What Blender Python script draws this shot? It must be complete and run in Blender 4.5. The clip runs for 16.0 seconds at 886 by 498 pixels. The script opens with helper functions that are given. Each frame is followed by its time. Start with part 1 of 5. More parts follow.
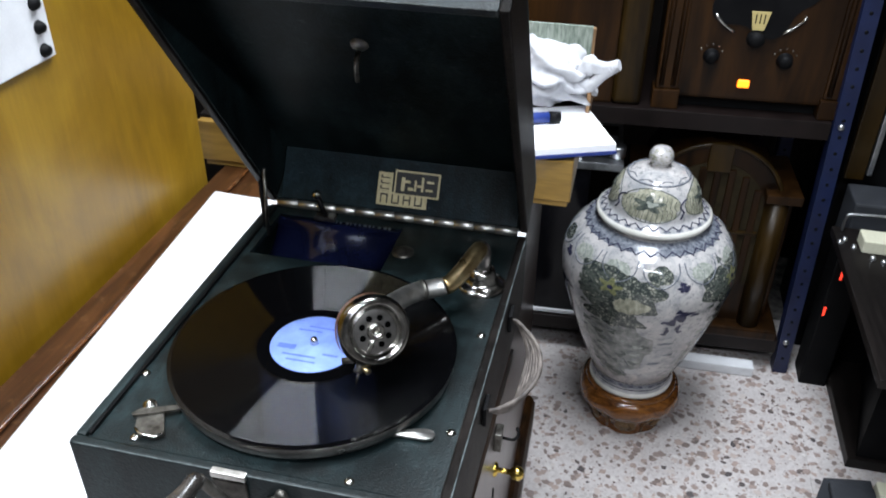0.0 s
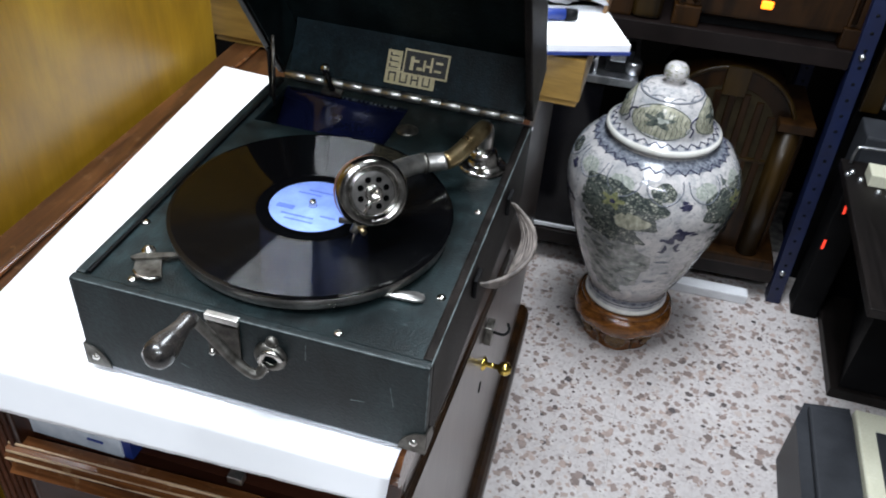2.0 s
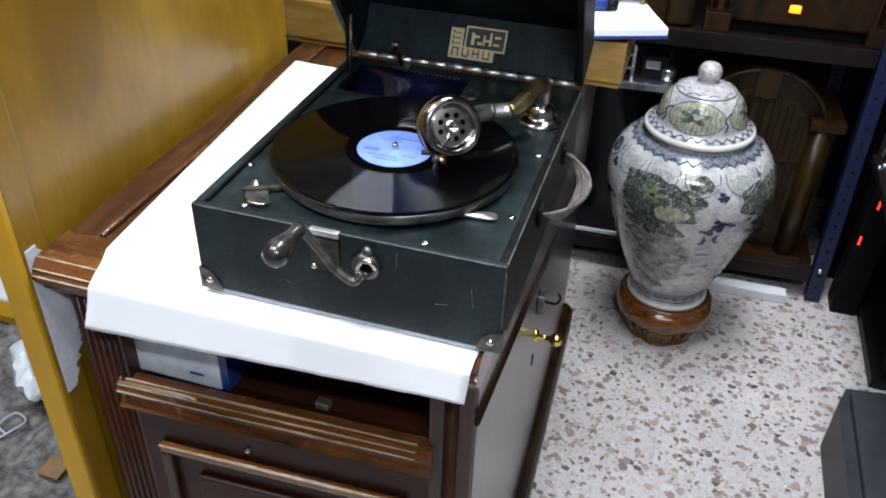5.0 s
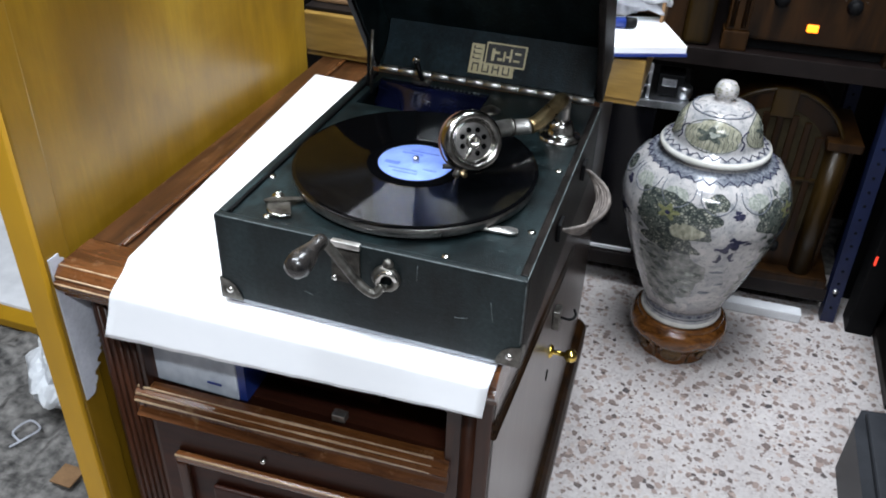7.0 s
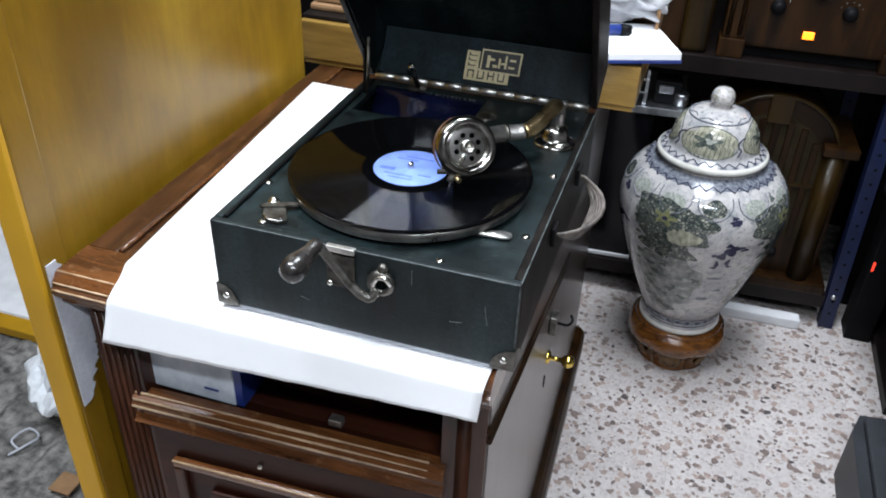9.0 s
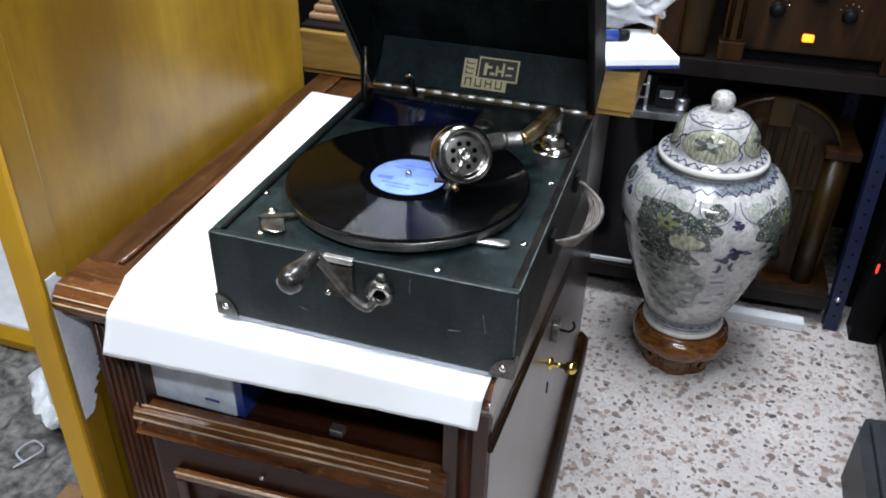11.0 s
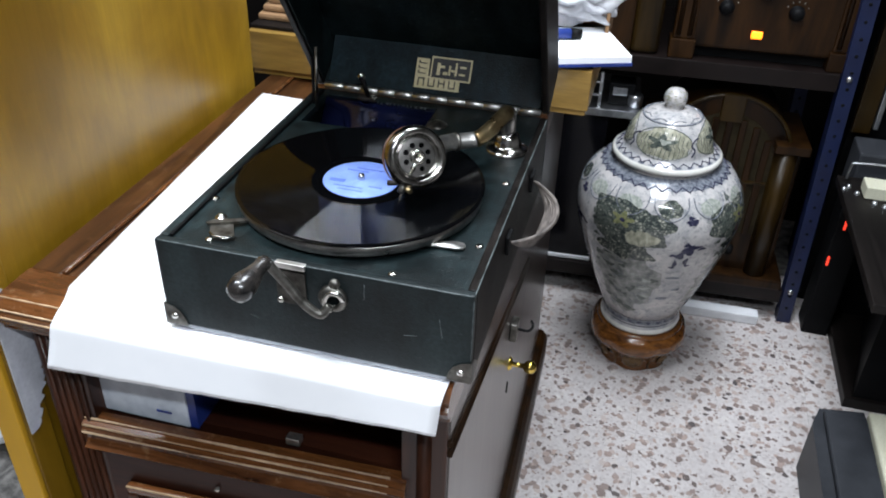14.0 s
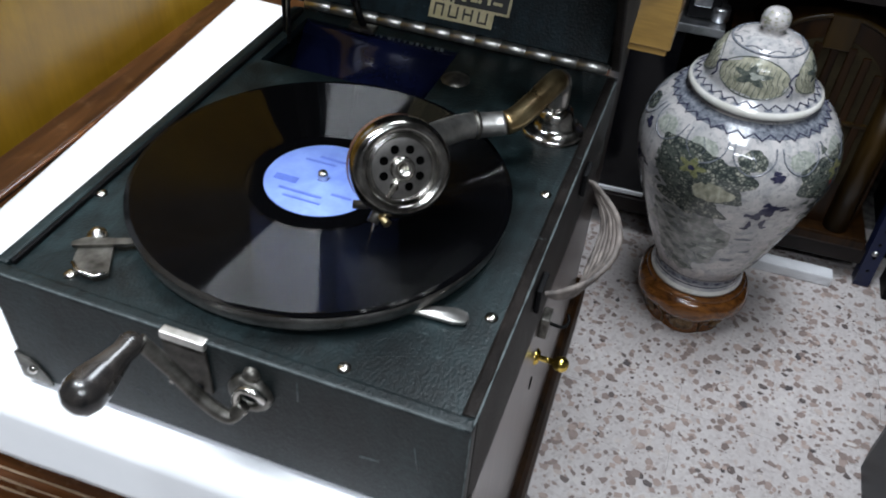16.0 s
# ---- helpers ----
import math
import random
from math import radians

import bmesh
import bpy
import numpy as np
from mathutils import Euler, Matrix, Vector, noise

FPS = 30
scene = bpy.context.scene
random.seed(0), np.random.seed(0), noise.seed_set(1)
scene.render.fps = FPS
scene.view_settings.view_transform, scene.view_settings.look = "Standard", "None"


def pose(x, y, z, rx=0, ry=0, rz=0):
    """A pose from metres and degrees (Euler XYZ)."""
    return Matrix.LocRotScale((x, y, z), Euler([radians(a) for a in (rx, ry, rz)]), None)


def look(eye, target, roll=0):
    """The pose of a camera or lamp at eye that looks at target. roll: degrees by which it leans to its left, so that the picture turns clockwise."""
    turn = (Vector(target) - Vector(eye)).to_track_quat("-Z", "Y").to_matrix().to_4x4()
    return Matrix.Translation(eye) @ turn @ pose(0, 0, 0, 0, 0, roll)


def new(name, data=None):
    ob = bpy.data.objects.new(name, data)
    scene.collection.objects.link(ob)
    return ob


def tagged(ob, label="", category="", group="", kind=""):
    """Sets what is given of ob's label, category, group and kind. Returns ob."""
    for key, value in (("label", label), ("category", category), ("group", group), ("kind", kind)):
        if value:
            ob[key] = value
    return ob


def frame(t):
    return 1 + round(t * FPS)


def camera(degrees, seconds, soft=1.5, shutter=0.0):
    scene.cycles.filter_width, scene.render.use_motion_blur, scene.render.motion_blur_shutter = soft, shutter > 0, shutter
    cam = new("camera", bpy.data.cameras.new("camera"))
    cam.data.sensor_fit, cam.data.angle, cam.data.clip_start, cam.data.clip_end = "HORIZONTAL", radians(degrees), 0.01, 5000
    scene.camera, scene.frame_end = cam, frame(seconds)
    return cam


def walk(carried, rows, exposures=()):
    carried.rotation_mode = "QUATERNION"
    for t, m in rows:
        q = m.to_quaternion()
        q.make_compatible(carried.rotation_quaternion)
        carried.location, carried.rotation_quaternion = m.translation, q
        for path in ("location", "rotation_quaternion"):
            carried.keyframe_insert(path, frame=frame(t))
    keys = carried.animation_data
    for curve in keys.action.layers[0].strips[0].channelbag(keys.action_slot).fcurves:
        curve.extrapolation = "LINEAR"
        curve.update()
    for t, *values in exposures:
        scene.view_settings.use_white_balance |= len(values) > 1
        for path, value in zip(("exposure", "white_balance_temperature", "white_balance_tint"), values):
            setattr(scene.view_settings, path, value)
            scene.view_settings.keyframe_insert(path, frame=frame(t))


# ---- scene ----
cam = camera(56.3, 16.0, soft=1.9, shutter=0.5)
PATH = [
    (0, (0.082, -0.381, 1.471), (-0.294, 1.263, 0.395), 0.7),
    (0.5, (0.081, -0.372, 1.455), (-0.28, 1.243, 0.331), 1.8),
    (1, (0.091, -0.372, 1.437), (-0.279, 1.181, 0.233), 2.8),
    (1.5, (0.095, -0.388, 1.431), (-0.312, 1.125, 0.187), 4.0),
    (2, (0.096, -0.409, 1.438), (-0.259, 1.13, 0.211), 4.8),
    (2.5, (0.082, -0.466, 1.437), (-0.248, 1.108, 0.249), 5.3),
    (3, (0.078, -0.516, 1.432), (-0.301, 1.091, 0.302), 3.5),
    (3.5, (0.089, -0.534, 1.424), (-0.343, 1.065, 0.303), 2.8),
    (4, (0.102, -0.544, 1.414), (-0.316, 1.047, 0.277), 3.0),
    (4.2, (0.102, -0.548, 1.409), (-0.346, 1.023, 0.257), 2.0),
    (6.5, (0.102, -0.556, 1.408), (-0.357, 1.037, 0.288), 2.4),
    (7, (0.095, -0.559, 1.409), (-0.389, 1.028, 0.292), 2.4),
    (7.5, (0.095, -0.563, 1.407), (-0.377, 1.025, 0.286), 2.5),
    (8, (0.1, -0.565, 1.409), (-0.377, 1.031, 0.302), 2.4),
    (8.5, (0.103, -0.566, 1.407), (-0.378, 1.025, 0.295), 2.4),
    (9, (0.102, -0.563, 1.409), (-0.387, 1.034, 0.309), 2.2),
    (9.2, (0.102, -0.561, 1.41), (-0.375, 1.041, 0.312), 2.2),
    (11.5, (0.111, -0.559, 1.411), (-0.395, 1.044, 0.328), 1.1),
    (12, (0.114, -0.558, 1.412), (-0.376, 1.054, 0.335), 1.3),
    (12.5, (0.115, -0.557, 1.413), (-0.383, 1.058, 0.344), 1.0),
    (13, (0.117, -0.553, 1.41), (-0.363, 1.062, 0.333), 1.0),
    (13.5, (0.114, -0.551, 1.409), (-0.334, 1.076, 0.335), 1.4),
    (14, (0.108, -0.547, 1.408), (-0.3, 1.081, 0.32), 2.0),
    (14.5, (0.094, -0.535, 1.408), (-0.287, 1.077, 0.287), 3.0),
    (15, (0.085, -0.468, 1.399), (-0.313, 1.109, 0.236), 1.8),
    (15.5, (0.066, -0.337, 1.367), (-0.346, 1.154, 0.099), 3.2),
    (16, (0.052, -0.245, 1.342), (-0.385, 1.186, 0.015), 4.5),
]
walk(cam, [(t, look(eye, target, roll)) for t, eye, target, roll in PATH], ((0.0, -0.03), (3.5, -0.1), (4.0, -0.14), (4.2, -0.12), (6.5, 0.0), (13.0, 0.0), (14.5, -0.07), (15.0, -0.13), (15.5, -0.33), (16.0, -0.42)))

# ---- world, light, exposure ----
world = bpy.data.worlds.new("world")
scene.world = world
world.use_nodes = True
world.node_tree.nodes["Background"].inputs[0].default_value = (0.75, 0.85, 1.0, 1)
world.node_tree.nodes["Background"].inputs[1].default_value = 0.002
scene.view_settings.exposure = 0.0


def tube_lamp(x, y, z, sx, sy, watts, turn=0.0, colour=(0.86, 0.935, 1.02)):
    data = bpy.data.lights.new("ceiling_tube_light", "AREA")
    data.shape, data.size, data.size_y, data.energy, data.color = "RECTANGLE", sx, sy, watts, colour
    ob = new("ceiling_tube_light", data)
    ob.matrix_world = pose(x, y, z, 0, 0, turn)
    return ob


tube_lamp(-0.62, -0.35, 2.55, 1.2, 0.1, 54)
tube_lamp(0.6, -1.25, 2.55, 1.2, 0.1, 46)
tube_lamp(0.12, 0.84, 2.55, 0.55, 1.2, 62)

# ---- materials ----


def shader(name):
    m = bpy.data.materials.new(name)
    m.use_nodes = True
    nt = m.node_tree
    return m, nt, nt.nodes["Principled BSDF"]


def node(nt, kind, **inputs):
    n = nt.nodes.new(kind)
    for k, v in inputs.items():
        n.inputs[k.replace("_", " ")].default_value = v
    return n


def coords(nt, scale=(1, 1, 1), rot=(0, 0, 0)):
    tc = nt.nodes.new("ShaderNodeTexCoord")
    mp = nt.nodes.new("ShaderNodeMapping")
    mp.inputs["Scale"].default_value = scale
    mp.inputs["Rotation"].default_value = rot
    nt.links.new(tc.outputs["Object"], mp.inputs["Vector"])
    return mp.outputs["Vector"]


def ramp(nt, fac, stops):
    r = nt.nodes.new("ShaderNodeValToRGB")
    el = r.color_ramp.elements
    while len(el) < len(stops):
        el.new(0.5)
    for e, (p, c) in zip(el, stops):
        e.position, e.color = p, (*c, 1)
    nt.links.new(fac, r.inputs["Fac"])
    return r.outputs["Color"]


def noise_tex(nt, vec, scale, detail=4.0, rough=0.55, distort=0.0):
    n = node(nt, "ShaderNodeTexNoise", Scale=scale, Detail=detail, Roughness=rough, Distortion=distort)
    nt.links.new(vec, n.inputs["Vector"])
    return n.outputs["Fac"]


def mix(nt, fac, a, b, mode="MIX"):
    n = nt.nodes.new("ShaderNodeMix")
    n.data_type, n.blend_type = "RGBA", mode
    for sock, v in ((n.inputs[0], fac), (n.inputs[6], a), (n.inputs[7], b)):
        if isinstance(v, (int, float)):
            sock.default_value = v
        elif isinstance(v, tuple):
            sock.default_value = (*v, 1)
        else:
            nt.links.new(v, sock)
    return n.outputs[2]


def bump(nt, p, height, strength=0.3, dist=0.001):
    b = node(nt, "ShaderNodeBump", Strength=strength, Distance=dist)
    nt.links.new(height, b.inputs["Height"])
    nt.links.new(b.outputs["Normal"], p.inputs["Normal"])


def rough_from(nt, p, fac, lo, hi):
    mr = node(nt, "ShaderNodeMapRange", To_Min=lo, To_Max=hi)
    nt.links.new(fac, mr.inputs["Value"])
    nt.links.new(mr.outputs["Result"], p.inputs["Roughness"])


def plain(name, a, b, scale=20.0, rough=(0.4, 0.6), metal=0.0, bump_s=0.1, bump_scale=200.0, stretch=(1, 1, 1), coat=0.0):
    m, nt, p = shader(name)
    v = coords(nt, stretch)
    n1 = noise_tex(nt, v, scale, 5)
    n2 = noise_tex(nt, v, bump_scale, 3)
    c = ramp(nt, n1, [(0.3, a), (0.7, b)])
    nt.links.new(mix(nt, 0.12, c, ramp(nt, n2, [(0.3, (0.2, 0.2, 0.2)), (0.7, (0.9, 0.9, 0.9))]), "OVERLAY"), p.inputs["Base Color"])
    rough_from(nt, p, n1, *rough)
    p.inputs["Metallic"].default_value = metal
    p.inputs["Coat Weight"].default_value = coat
    if bump_s:
        bump(nt, p, n2, bump_s, 0.0008)
    return m


def wood(name, dark, light, along="y", grain=30.0, rough=(0.3, 0.5), coat=0.0, wear=None):
    """Grain along one axis, slow shade changes and, where asked, worn patches."""
    fine = 0.08 if "painted" in name or "edge" in name else 0.35
    m, nt, p = shader(name)
    s = {"x": (0.12, 1, 1), "y": (1, 0.12, 1), "z": (1, 1, 0.12)}[along]
    v = coords(nt, s)
    n1 = noise_tex(nt, v, grain, 6, 0.6, 1.2)
    n2 = noise_tex(nt, v, grain * 7, 4, 0.6)
    n3 = noise_tex(nt, coords(nt), 4.0, 3)
    c = ramp(nt, n1, [(0.28, dark), (0.72, light)])
    c = mix(nt, fine, c, ramp(nt, n2, [(0.35, (0.25, 0.25, 0.25)), (0.65, (0.75, 0.75, 0.75))]), "OVERLAY")
    c = mix(nt, 0.3, c, ramp(nt, n3, [(0.35, (0.3, 0.3, 0.3)), (0.65, (0.7, 0.7, 0.7))]), "OVERLAY")
    if wear:
        w = ramp(nt, noise_tex(nt, coords(nt), 55, 7, 0.75), [(0.56, (0, 0, 0)), (0.78, (0.5, 0.5, 0.5))])
        c = mix(nt, w, c, wear)
    nt.links.new(c, p.inputs["Base Color"])
    rough_from(nt, p, n2, *rough)
    p.inputs["Coat Weight"].default_value = coat
    p.inputs["Coat Roughness"].default_value = 0.16
    p.inputs["Specular IOR Level"].default_value = 0.3
    bump(nt, p, n2, 0.15, 0.0006)
    return m


def metal_mat(name, a, b, rough=(0.15, 0.45), scale=40.0):
    m = plain(name, a, b, scale, rough, 1.0, 0.08, 300.0)
    return m


def glow(name, colour, strength):
    m, nt, p = shader(name)
    p.inputs["Base Color"].default_value = (*colour, 1)
    p.inputs["Emission Color"].default_value = (*colour, 1)
    p.inputs["Emission Strength"].default_value = strength
    return m


def leathercloth(name, a, b, rough=(0.35, 0.55)):
    """Grained cloth covering with worn, paler scuffs."""
    m, nt, p = shader(name)
    v = coords(nt)
    n1 = noise_tex(nt, v, 9, 5)
    grain = node(nt, "ShaderNodeTexVoronoi", Scale=520.0)
    nt.links.new(v, grain.inputs["Vector"])
    c = ramp(nt, n1, [(0.3, a), (0.72, b)])
    scuff = ramp(nt, noise_tex(nt, coords(nt, (1, 3, 3)), 55, 6, 0.7), [(0.62, (0, 0, 0)), (0.75, (1, 1, 1))])
    c = mix(nt, mix(nt, 0.3, (0, 0, 0), scuff), c, (0.11, 0.135, 0.14))
    blot = ramp(nt, noise_tex(nt, coords(nt, (2, 2, 0.5)), 16, 6, 0.65), [(0.36, (0.12, 0.12, 0.12)), (0.64, (0.85, 0.85, 0.85))])
    c = mix(nt, 0.75, c, blot, "OVERLAY")
    weave = ramp(nt, noise_tex(nt, coords(nt, (1, 0.15, 1)), 230, 3), [(0.35, (0.3, 0.3, 0.3)), (0.65, (0.7, 0.7, 0.7))])
    c = mix(nt, 0.65, c, weave, "OVERLAY")
    nt.links.new(c, p.inputs["Base Color"])
    rough_from(nt, p, n1, *rough)
    p.inputs["Specular IOR Level"].default_value = 0.28
    bump(nt, p, grain.outputs["Distance"], 0.35, 0.0006)
    return m


def record_mat(name):
    """Shellac with fine circular grooves: the surface normal leans in and out from groove to groove."""
    m, nt, p = shader(name)
    p.inputs["Base Color"].default_value = (0.0015, 0.0015, 0.0018, 1)
    p.inputs["Roughness"].default_value = 0.08
    p.inputs["Specular IOR Level"].default_value = 0.27

    def math_node(op, a, b=None):
        n = nt.nodes.new("ShaderNodeMath")
        n.operation = op
        for k, q in enumerate((a, b)):
            if q is None:
                continue
            if isinstance(q, float):
                n.inputs[k].default_value = q
            else:
                nt.links.new(q, n.inputs[k])
        return n.outputs[0]

    def vec_node(op, a, b=None, s=None):
        n = nt.nodes.new("ShaderNodeVectorMath")
        n.operation = op
        for k, q in enumerate((a, b)):
            if q is None:
                continue
            if isinstance(q, tuple):
                n.inputs[k].default_value = q
            else:
                nt.links.new(q, n.inputs[k])
        if s is not None:
            nt.links.new(s, n.inputs["Scale"])
        return n
    flat = vec_node("MULTIPLY", coords(nt), (1, 1, 0)).outputs[0]
    r = vec_node("LENGTH", flat).outputs["Value"]
    out = vec_node("NORMALIZE", flat).outputs[0]
    tooth = math_node("SUBTRACT", math_node("MULTIPLY", math_node("FRACT", math_node("MULTIPLY", r, 4300.0)), 2.0), 1.0)
    grooved = math_node("MULTIPLY", math_node("GREATER_THAN", r, 0.0495), math_node("LESS_THAN", r, 0.1205))
    wall = math_node("MAXIMUM", math_node("MINIMUM", math_node("MULTIPLY", tooth, 5.5), 1.0), -1.0)
    slope = math_node("MULTIPLY", math_node("ADD", math_node("MULTIPLY", wall, 0.4), math_node("MULTIPLY", tooth, 0.47)), grooved)
    lean = vec_node("SCALE", out, None, slope).outputs[0]
    n = vec_node("NORMALIZE", vec_node("ADD", lean, (0, 0, 1)).outputs[0]).outputs[0]
    nt.links.new(n, p.inputs["Normal"])
    return m


M_CASE = leathercloth("green_black_leathercloth", (0.0018, 0.0034, 0.004), (0.0105, 0.018, 0.019))
M_DECK = leathercloth("dark_green_deck_cloth", (0.0019, 0.0042, 0.0047), (0.0098, 0.0178, 0.019), (0.3, 0.52))
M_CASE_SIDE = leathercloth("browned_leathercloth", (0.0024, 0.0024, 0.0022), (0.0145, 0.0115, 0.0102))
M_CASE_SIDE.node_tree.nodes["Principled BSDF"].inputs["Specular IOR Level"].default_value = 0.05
M_LINING = leathercloth("dark_lid_lining", (0.0032, 0.0062, 0.0068), (0.0085, 0.0148, 0.0158))
M_LINING.node_tree.nodes["Principled BSDF"].inputs["Specular IOR Level"].default_value = 0.1
M_REFLECTOR = leathercloth("blue_green_lid_board", (0.003, 0.0072, 0.0102), (0.007, 0.0152, 0.0192))
M_REFLECTOR.node_tree.nodes["Principled BSDF"].inputs["Specular IOR Level"].default_value = 0.16
M_BLUE = plain("glossy_dark_blue_paint", (0.003, 0.0042, 0.014), (0.008, 0.011, 0.045), 12, (0.08, 0.2), 0.2, 0.02)
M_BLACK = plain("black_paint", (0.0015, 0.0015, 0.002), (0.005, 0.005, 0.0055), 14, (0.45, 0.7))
M_NICKEL = metal_mat("worn_nickel", (0.42, 0.4, 0.36), (0.72, 0.7, 0.66), (0.12, 0.3))
M_AGED = metal_mat("aged_nickel", (0.13, 0.12, 0.11), (0.62, 0.6, 0.56), (0.1, 0.26), 75)
M_DULL = metal_mat("tarnished_nickel", (0.05, 0.046, 0.04), (0.22, 0.21, 0.19), (0.34, 0.55), 90)
M_PATINA = metal_mat("dark_patinated_steel", (0.03, 0.028, 0.025), (0.12, 0.112, 0.1), (0.4, 0.6), 110)
M_RIM = metal_mat("dull_turntable_rim", (0.2, 0.19, 0.18), (0.45, 0.43, 0.41), (0.22, 0.4), 50)
M_BRASS = metal_mat("tarnished_brass", (0.3, 0.2, 0.09), (0.62, 0.5, 0.28), (0.2, 0.4))
M_SCUFF = plain("rubbed_leathercloth_edge", (0.008, 0.013, 0.014), (0.1, 0.12, 0.122), 120, (0.5, 0.7), 0, 0.2, 300)
M_GOLD = metal_mat("polished_brass", (0.6, 0.4, 0.08), (0.8, 0.6, 0.15), (0.1, 0.2))
M_RECORD = record_mat("black_shellac_grooves")
M_LABEL = plain("blue_record_label_paper", (0.16, 0.25, 0.68), (0.24, 0.36, 0.82), 40, (0.5, 0.6), 0, 0.05)
M_LABEL_INK = plain("faded_label_print", (0.09, 0.15, 0.5), (0.13, 0.2, 0.6), 60, (0.5, 0.6))
M_CREAM = plain("cream_badge_print", (0.42, 0.36, 0.2), (0.55, 0.48, 0.3), 80, (0.4, 0.5))
M_INK = plain("black_badge_print", (0.01, 0.01, 0.01), (0.02, 0.02, 0.02), 80, (0.4, 0.5))
M_PAPER = plain("white_paper", (0.9, 0.91, 0.93), (0.93, 0.93, 0.95), 6, (0.7, 0.85), 0, 0.08, 40)
M_PAD = plain("grey_white_felt_paper", (0.42, 0.43, 0.48), (0.52, 0.53, 0.58), 30, (0.8, 0.9), 0, 0.2, 200)
M_RAG = plain("crumpled_cotton", (0.4, 0.4, 0.43), (0.58, 0.58, 0.6), 30, (0.8, 0.95), 0, 0.3, 500)
M_RUBBER = plain("brown_rubber", (0.05, 0.02, 0.012), (0.12, 0.05, 0.02), 60, (0.4, 0.6))
M_HANDLE = plain("worn_dark_wood_grip", (0.0025, 0.003, 0.004), (0.05, 0.042, 0.036), 42, (0.15, 0.4), 0, 0.15, 120, (1, 1, 1), 0.25)
M_LEATHER = plain("grey_worn_leather", (0.022, 0.017, 0.015), (0.15, 0.125, 0.11), 140, (0.45, 0.7), 0, 0.4, 500, (1, 0.4, 1))
M_MAHOG = wood("dark_mahogany", (0.012, 0.0038, 0.0019), (0.05, 0.0155, 0.0062), "z", 26, (0.25, 0.42), 0.06)
M_MAHOG_X = wood("dark_mahogany_rail", (0.01, 0.0028, 0.0018), (0.042, 0.0118, 0.006), "x", 26, (0.3, 0.45), 0.05)
M_MAHOG_Y = wood("worn_mahogany_top", (0.012, 0.0042, 0.0018), (0.085, 0.032, 0.0095), "y", 30, (0.25, 0.5), 0.15, (0.24, 0.125, 0.055))
M_INNER = wood("dark_cabinet_inside", (0.012, 0.0035, 0.002), (0.05, 0.0145, 0.0068), "x", 26, (0.3, 0.5), 0.0)
# The pale wear colour also carries the mouldings' gold highlights.
M_MOULD = wood("worn_mahogany_moulding", (0.028, 0.0085, 0.003), (0.16, 0.058, 0.018), "x", 40, (0.14, 0.28), 0.6, (0.36, 0.23, 0.12))
M_SIDE = wood("polished_mahogany_side", (0.022, 0.0145, 0.012), (0.06, 0.043, 0.037), "z", 14, (0.16, 0.3), 0.4)
M_SIDE.node_tree.nodes["Principled BSDF"].inputs["Coat Roughness"].default_value = 0.28
# Pale wood for strips that paint in highlight lines together with arris wear.
M_WORN_GLINT = wood("pale_worn_arris_glint", (0.22, 0.13, 0.065), (0.6, 0.44, 0.28), "x", 60, (0.2, 0.35), 0.3)


def brushed_ochre(name):
    """Yellow varnish over vertical grain: streaks, pale rubbed clouds, brown runs."""
    m, nt, p = shader(name)
    v = coords(nt, (1, 1, 0.1))
    streak = noise_tex(nt, v, 34, 6, 0.62, 0.8)
    cloud = noise_tex(nt, coords(nt, (1, 1, 0.5)), 5.5, 5, 0.6, 0.6)
    fine_grain = noise_tex(nt, v, 190, 4, 0.6)
    c = ramp(nt, cloud, [(0.32, (0.145, 0.075, 0.0043)), (0.5, (0.208, 0.112, 0.0065)), (0.68, (0.285, 0.166, 0.0135))])
    c = mix(nt, 0.14, c, ramp(nt, streak, [(0.3, (0.2, 0.2, 0.2)), (0.7, (0.78, 0.78, 0.78))]), "OVERLAY")
    c = mix(nt, 0.08, c, ramp(nt, fine_grain, [(0.35, (0.2, 0.2, 0.2)), (0.65, (0.8, 0.8, 0.8))]), "OVERLAY")
    runs = ramp(nt, noise_tex(nt, coords(nt, (1, 1, 0.22)), 13, 5, 0.7), [(0.62, (0, 0, 0)), (0.8, (0.4, 0.4, 0.4))])
    c = mix(nt, runs, c, (0.11, 0.05, 0.006))
    nt.links.new(c, p.inputs["Base Color"])
    rough_from(nt, p, cloud, 0.3, 0.46)
    p.inputs["Specular IOR Level"].default_value = 0.3
    p.inputs["Coat Weight"].default_value = 0.2
    p.inputs["Coat Roughness"].default_value = 0.22
    bump(nt, p, streak, 0.12, 0.0008)
    return m


M_OCHRE = brushed_ochre("ochre_varnished_wood")
M_YELLOW = wood("bright_ochre_edge", (0.4, 0.21, 0.008), (0.46, 0.25, 0.012), "z", 5, (0.4, 0.6))
M_PINE = wood("varnished_pine", (0.19, 0.108, 0.022), (0.34, 0.205, 0.055), "x", 18, (0.3, 0.45), 0.2)
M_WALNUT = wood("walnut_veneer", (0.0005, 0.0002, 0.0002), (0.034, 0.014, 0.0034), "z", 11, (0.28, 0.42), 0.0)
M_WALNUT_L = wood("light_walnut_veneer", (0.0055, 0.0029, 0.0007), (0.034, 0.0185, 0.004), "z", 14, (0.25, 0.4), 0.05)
M_GRILLE = plain("brown_grille_cloth", (0.011, 0.008, 0.004), (0.03, 0.022, 0.011), 90, (0.7, 0.9), 0, 0.3, 900)
M_SHELF = plain("brown_enamelled_steel", (0.0042, 0.0025, 0.0023), (0.0095, 0.0058, 0.0052), 20, (0.35, 0.5))
